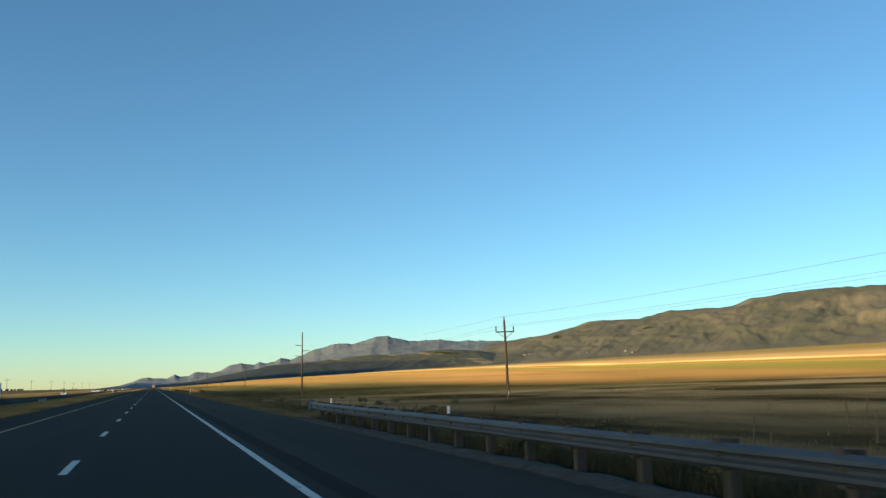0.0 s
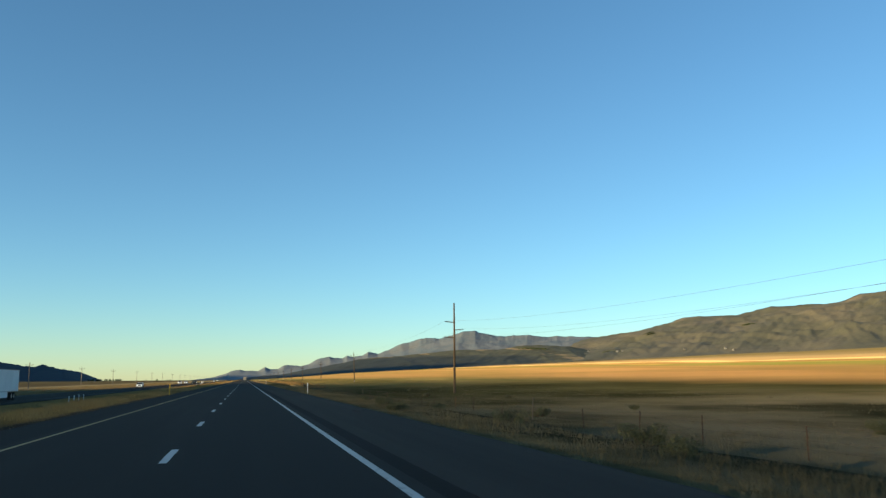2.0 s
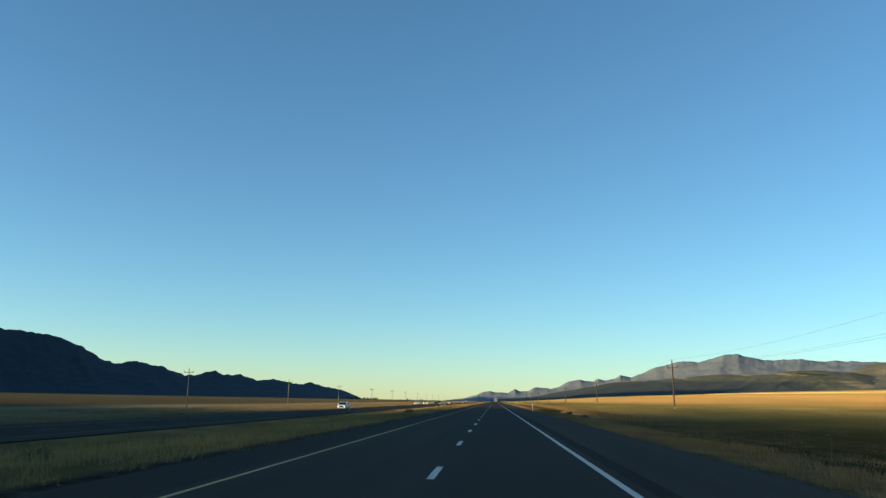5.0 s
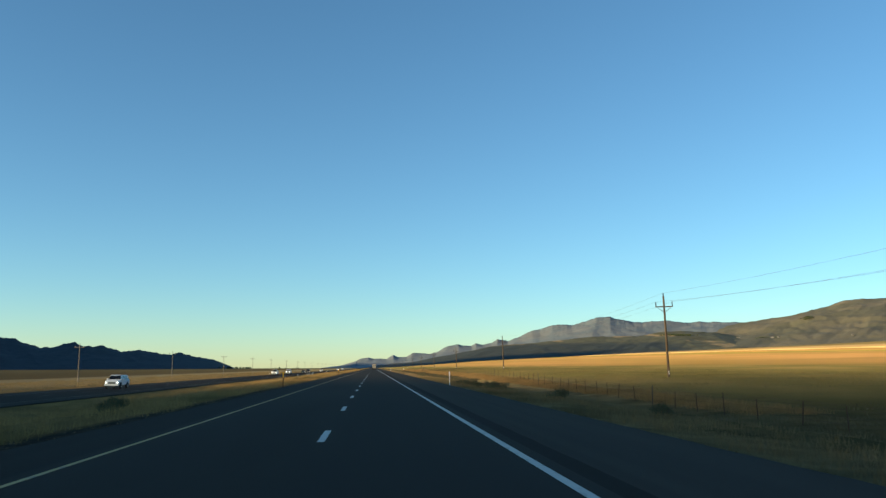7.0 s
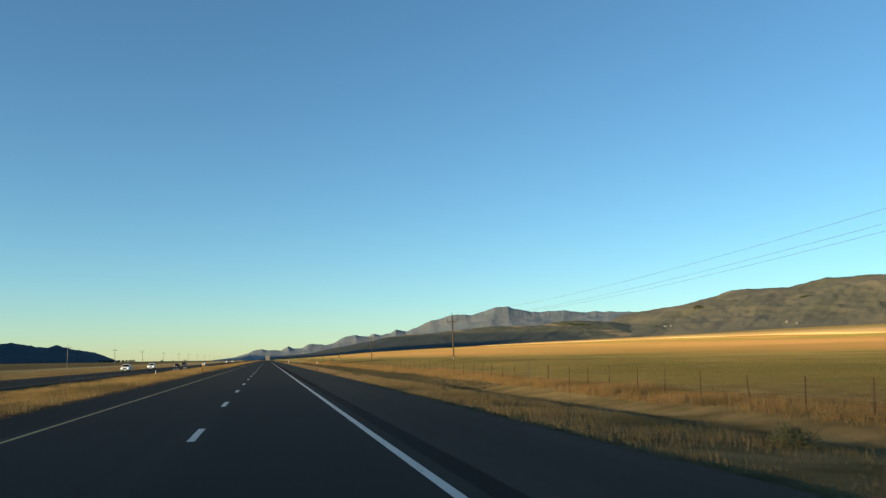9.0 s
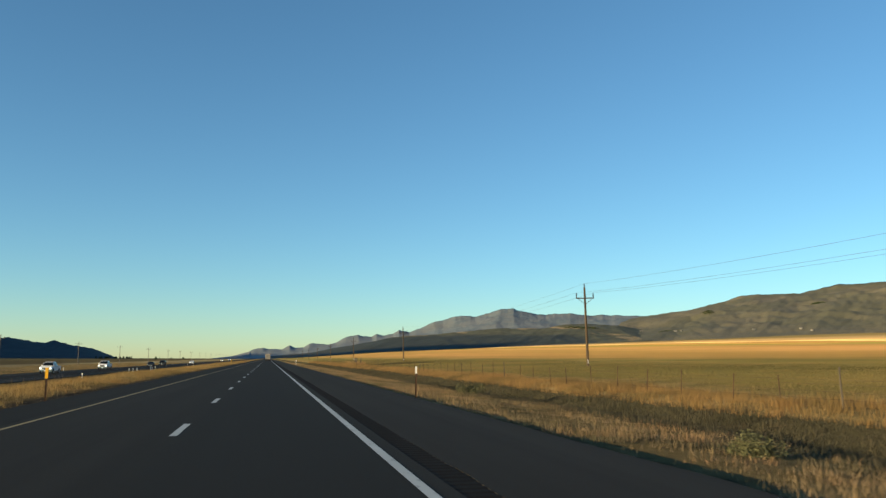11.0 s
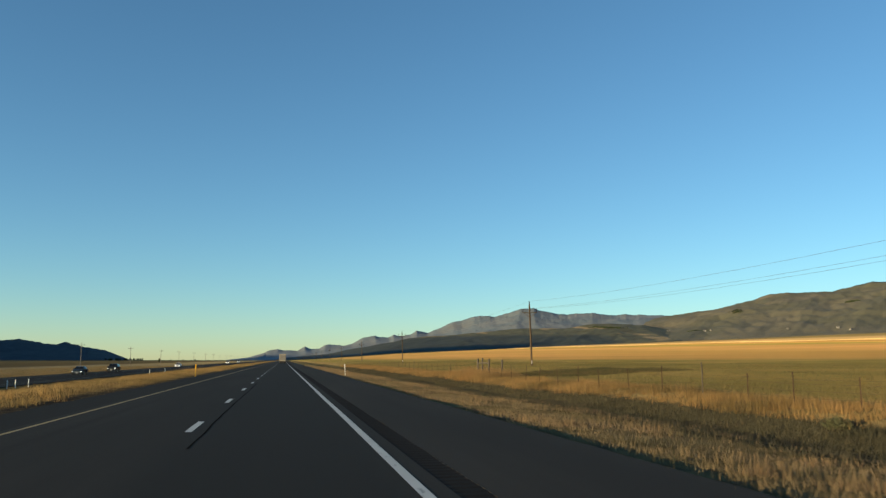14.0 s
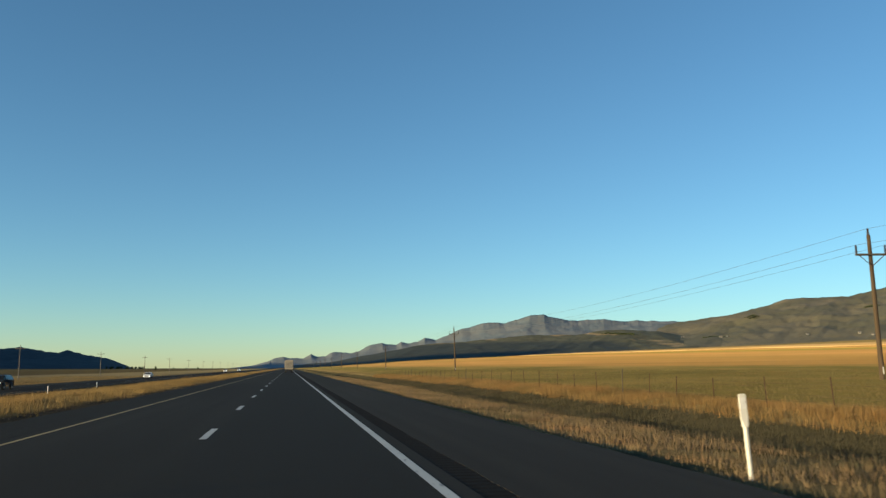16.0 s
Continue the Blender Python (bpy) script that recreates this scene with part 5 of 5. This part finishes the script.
# ---- grass ----
def grass(name, label, mat, area, count, height, width, seed, accept=None, per=11, spread=0.16):
    """Many tufts of bent blades in one mesh: each blade narrows to a tip."""
    rng = np.random.default_rng(seed)
    x0, x1, y0, y1 = area
    px, py = rng.uniform(x0, x1, count), rng.uniform(y0, y1, count)
    pz, hs, keep = np.zeros(count), np.ones(count), np.ones(count, bool)
    for i in range(count):
        x, y = float(px[i]), float(py[i])
        pz[i] = ground_z(x, y)
        p = noise.noise((x * 0.25, y * 0.16, seed))
        hs[i] = 0.75 + 0.6 * p
        if accept:
            g = accept(x)
            keep[i] = rng.random() < g * (0.55 + 0.9 * p + 0.3)
            hs[i] *= 0.55 + 0.45 * g
    px, py, pz, hs = px[keep], py[keep], pz[keep], hs[keep]
    n = len(px)
    m = n * per
    bx = np.repeat(px, per) + rng.normal(0, spread, m)
    by = np.repeat(py, per) + rng.normal(0, spread, m)
    bz = np.repeat(pz, per) - 0.03
    h = np.repeat(hs, per) * height * rng.uniform(0.5, 1.15, m)
    a = rng.uniform(0, math.tau, m)
    lean = rng.uniform(0.08, 0.5, m) * h
    la = rng.uniform(0, math.tau, m)
    w = width * rng.uniform(0.6, 1.4, m)
    co = np.zeros((m, 3, 3), np.float32)
    cx, sx = np.cos(a) * w, np.sin(a) * w
    co[:, 0] = np.stack([bx - cx, by - sx, bz], 1)
    co[:, 1] = np.stack([bx + cx, by + sx, bz], 1)
    co[:, 2] = np.stack([bx + np.cos(la) * lean, by + np.sin(la) * lean, bz + h], 1)
    me = bpy.data.meshes.new(name)
    me.vertices.add(m * 3)
    me.vertices.foreach_set("co", co.ravel())
    me.loops.add(m * 3)
    me.loops.foreach_set("vertex_index", np.arange(m * 3, dtype=np.int32))
    me.polygons.add(m)
    me.polygons.foreach_set("loop_start", np.arange(m, dtype=np.int32) * 3)
    me.update(calc_edges=True)
    me.materials.append(mat)
    return tagged(new(name, me), label, "grass", kind="stuff")


def verge_density(x):
    return lerp(x, [(7.4, 0.05), (7.65, 0.5), (8.0, 0.85), (9.0, 1.0), (11.6, 1.0), (12.8, 0.4), (13.7, 0.1), (15.5, 0.5), (17, 1.0), (21, 1.0)])


def median_density(x):
    return lerp(x, [(-23.5, 0.2), (-19, 0.8), (-12, 1.0), (-9.2, 1.0), (-7.6, 0.85), (-6.9, 0.4), (-6.4, 0.0)])


# the verge grass colour steps darker into the shaded stretch of road
grass("verge_grass", "straw grass, coloured brighter as sunlit, on the ditch slope beside the shoulder", GRASS_TAN_LIT, (7.2, 13.9, 395, 740), 15500, 0.25, 0.008, 3, verge_density, 15, 0.2)
grass("verge_grass", "grey-brown dry grass, darkened in colour for the shaded shoulder", GRASS_SAGE_SHADED, (7.4, 14.8, -20, 240), 9500, 0.28, 0.009, 13, verge_density, 15, 0.2)
grass("verge_grass", "tan dry grass, coloured duller for shade, on the ditch slope beside the shoulder", GRASS_DULL, (7.4, 14.8, 225, 400), 7500, 0.30, 0.009, 17, verge_density, 15, 0.2)
grass("ditch_sedge", "grey olive grass, darker than the verge, along the ditch bottom", GRASS_DITCH, (12.2, 18.5, 395, 740), 17500, 0.27, 0.010, 14, None, 13, 0.2)
grass("bank_grass", "tall golden dry grass on the far bank of the ditch", GRASS_GOLD, (18.2, 22.0, 300, 760), 12500, 0.48, 0.010, 4, None, 16, 0.22)
grass("bank_grass", "dry grass on the far bank of the ditch, coloured duller for shade", GRASS_SAGE_SHADED, (14.5, 21.6, -20, 310), 3600, 0.26, 0.009, 15, None, 14, 0.24)
grass("median_grass", "golden dry grass in the median between carriageways", GRASS_MEDIAN, (-23.5, -6.4, -20, 800), 48000, 0.46, 0.010, 5, median_density, 14, 0.22)
grass("pasture_grass", "olive green pasture grass behind the fence", GRASS_PASTURE, (21.5, 62, 330, 800), 20000, 0.20, 0.016, 6, None, 13, 0.5)
grass("sage_pasture", "grey-brown dry pasture grass behind the fence, darkened for shade", GRASS_SAGE_SHADED, (21.5, 62, 0, 335), 1800, 0.24, 0.016, 16, None, 13, 0.5)
grass("reeds", "dark green reeds round a wet hollow in the pasture", GRASS_REED, (25, 37, 585, 606), 1500, 0.34, 0.014, 21, None, 13, 0.4)
grass("rail_weeds", "dark green weeds crowded behind and under the guardrail", GRASS_DARK, (8.35, 10.2, -18, 47), 1900, 0.55, 0.010, 22, None, 15, 0.2)
grass("west_grass", "pale dry grass beyond the opposite road", GRASS_DULL, (-75, -38.5, 100, 900), 16000, 0.4, 0.02, 7, None, 12, 0.5)
grass("tall_weeds", "rust-coloured dry weeds by the fence brace", WEED, (18.6, 22.6, 589, 602), 520, 1.25, 0.010, 8, None, 16, 0.25)
grass("tall_weeds", "rust-coloured dry weeds along the fence", WEED, (18.5, 21.5, 440, 760), 500, 0.7, 0.008, 9, None, 12, 0.2)


# ---- loose stones beside the pavement ----
def stones(name, label, mat, bands, seed):
    """Small angular stones, each a squashed octahedron, half sunk in the ground."""
    rng = np.random.default_rng(seed)
    shape = np.array([(1, 0, 0), (0, 1, 0), (-1, 0, 0), (0, -1, 0), (0, 0, 0.8), (0, 0, -0.8)])
    faces = [(0, 1, 4), (1, 2, 4), (2, 3, 4), (3, 0, 4), (1, 0, 5), (2, 1, 5), (3, 2, 5), (0, 3, 5)]
    v, f = [], []
    for x0, x1, y0, y1, count in bands:
        for _ in range(count):
            x, y = float(rng.uniform(x0, x1)), float(rng.uniform(y0, y1))
            s = 0.012 + 0.03 * float(rng.random()) ** 3
            k = len(v)
            at = np.array((x, y, ground_z(x, y) + s * 0.2))
            v += [tuple(at + p * s * rng.uniform(0.6, 1.3, 3)) for p in shape]
            f += [tuple(i + k for i in t) for t in faces]
    tagged(raw(name, v, f, mat), label, "stones", kind="stuff")


stones("loose_stones", "pale loose stones along the pavement edges", GRAVEL, [(7.22, 7.7, -10, 640, 4200), (-7.6, -5.75, 60, 700, 5200)], 31)
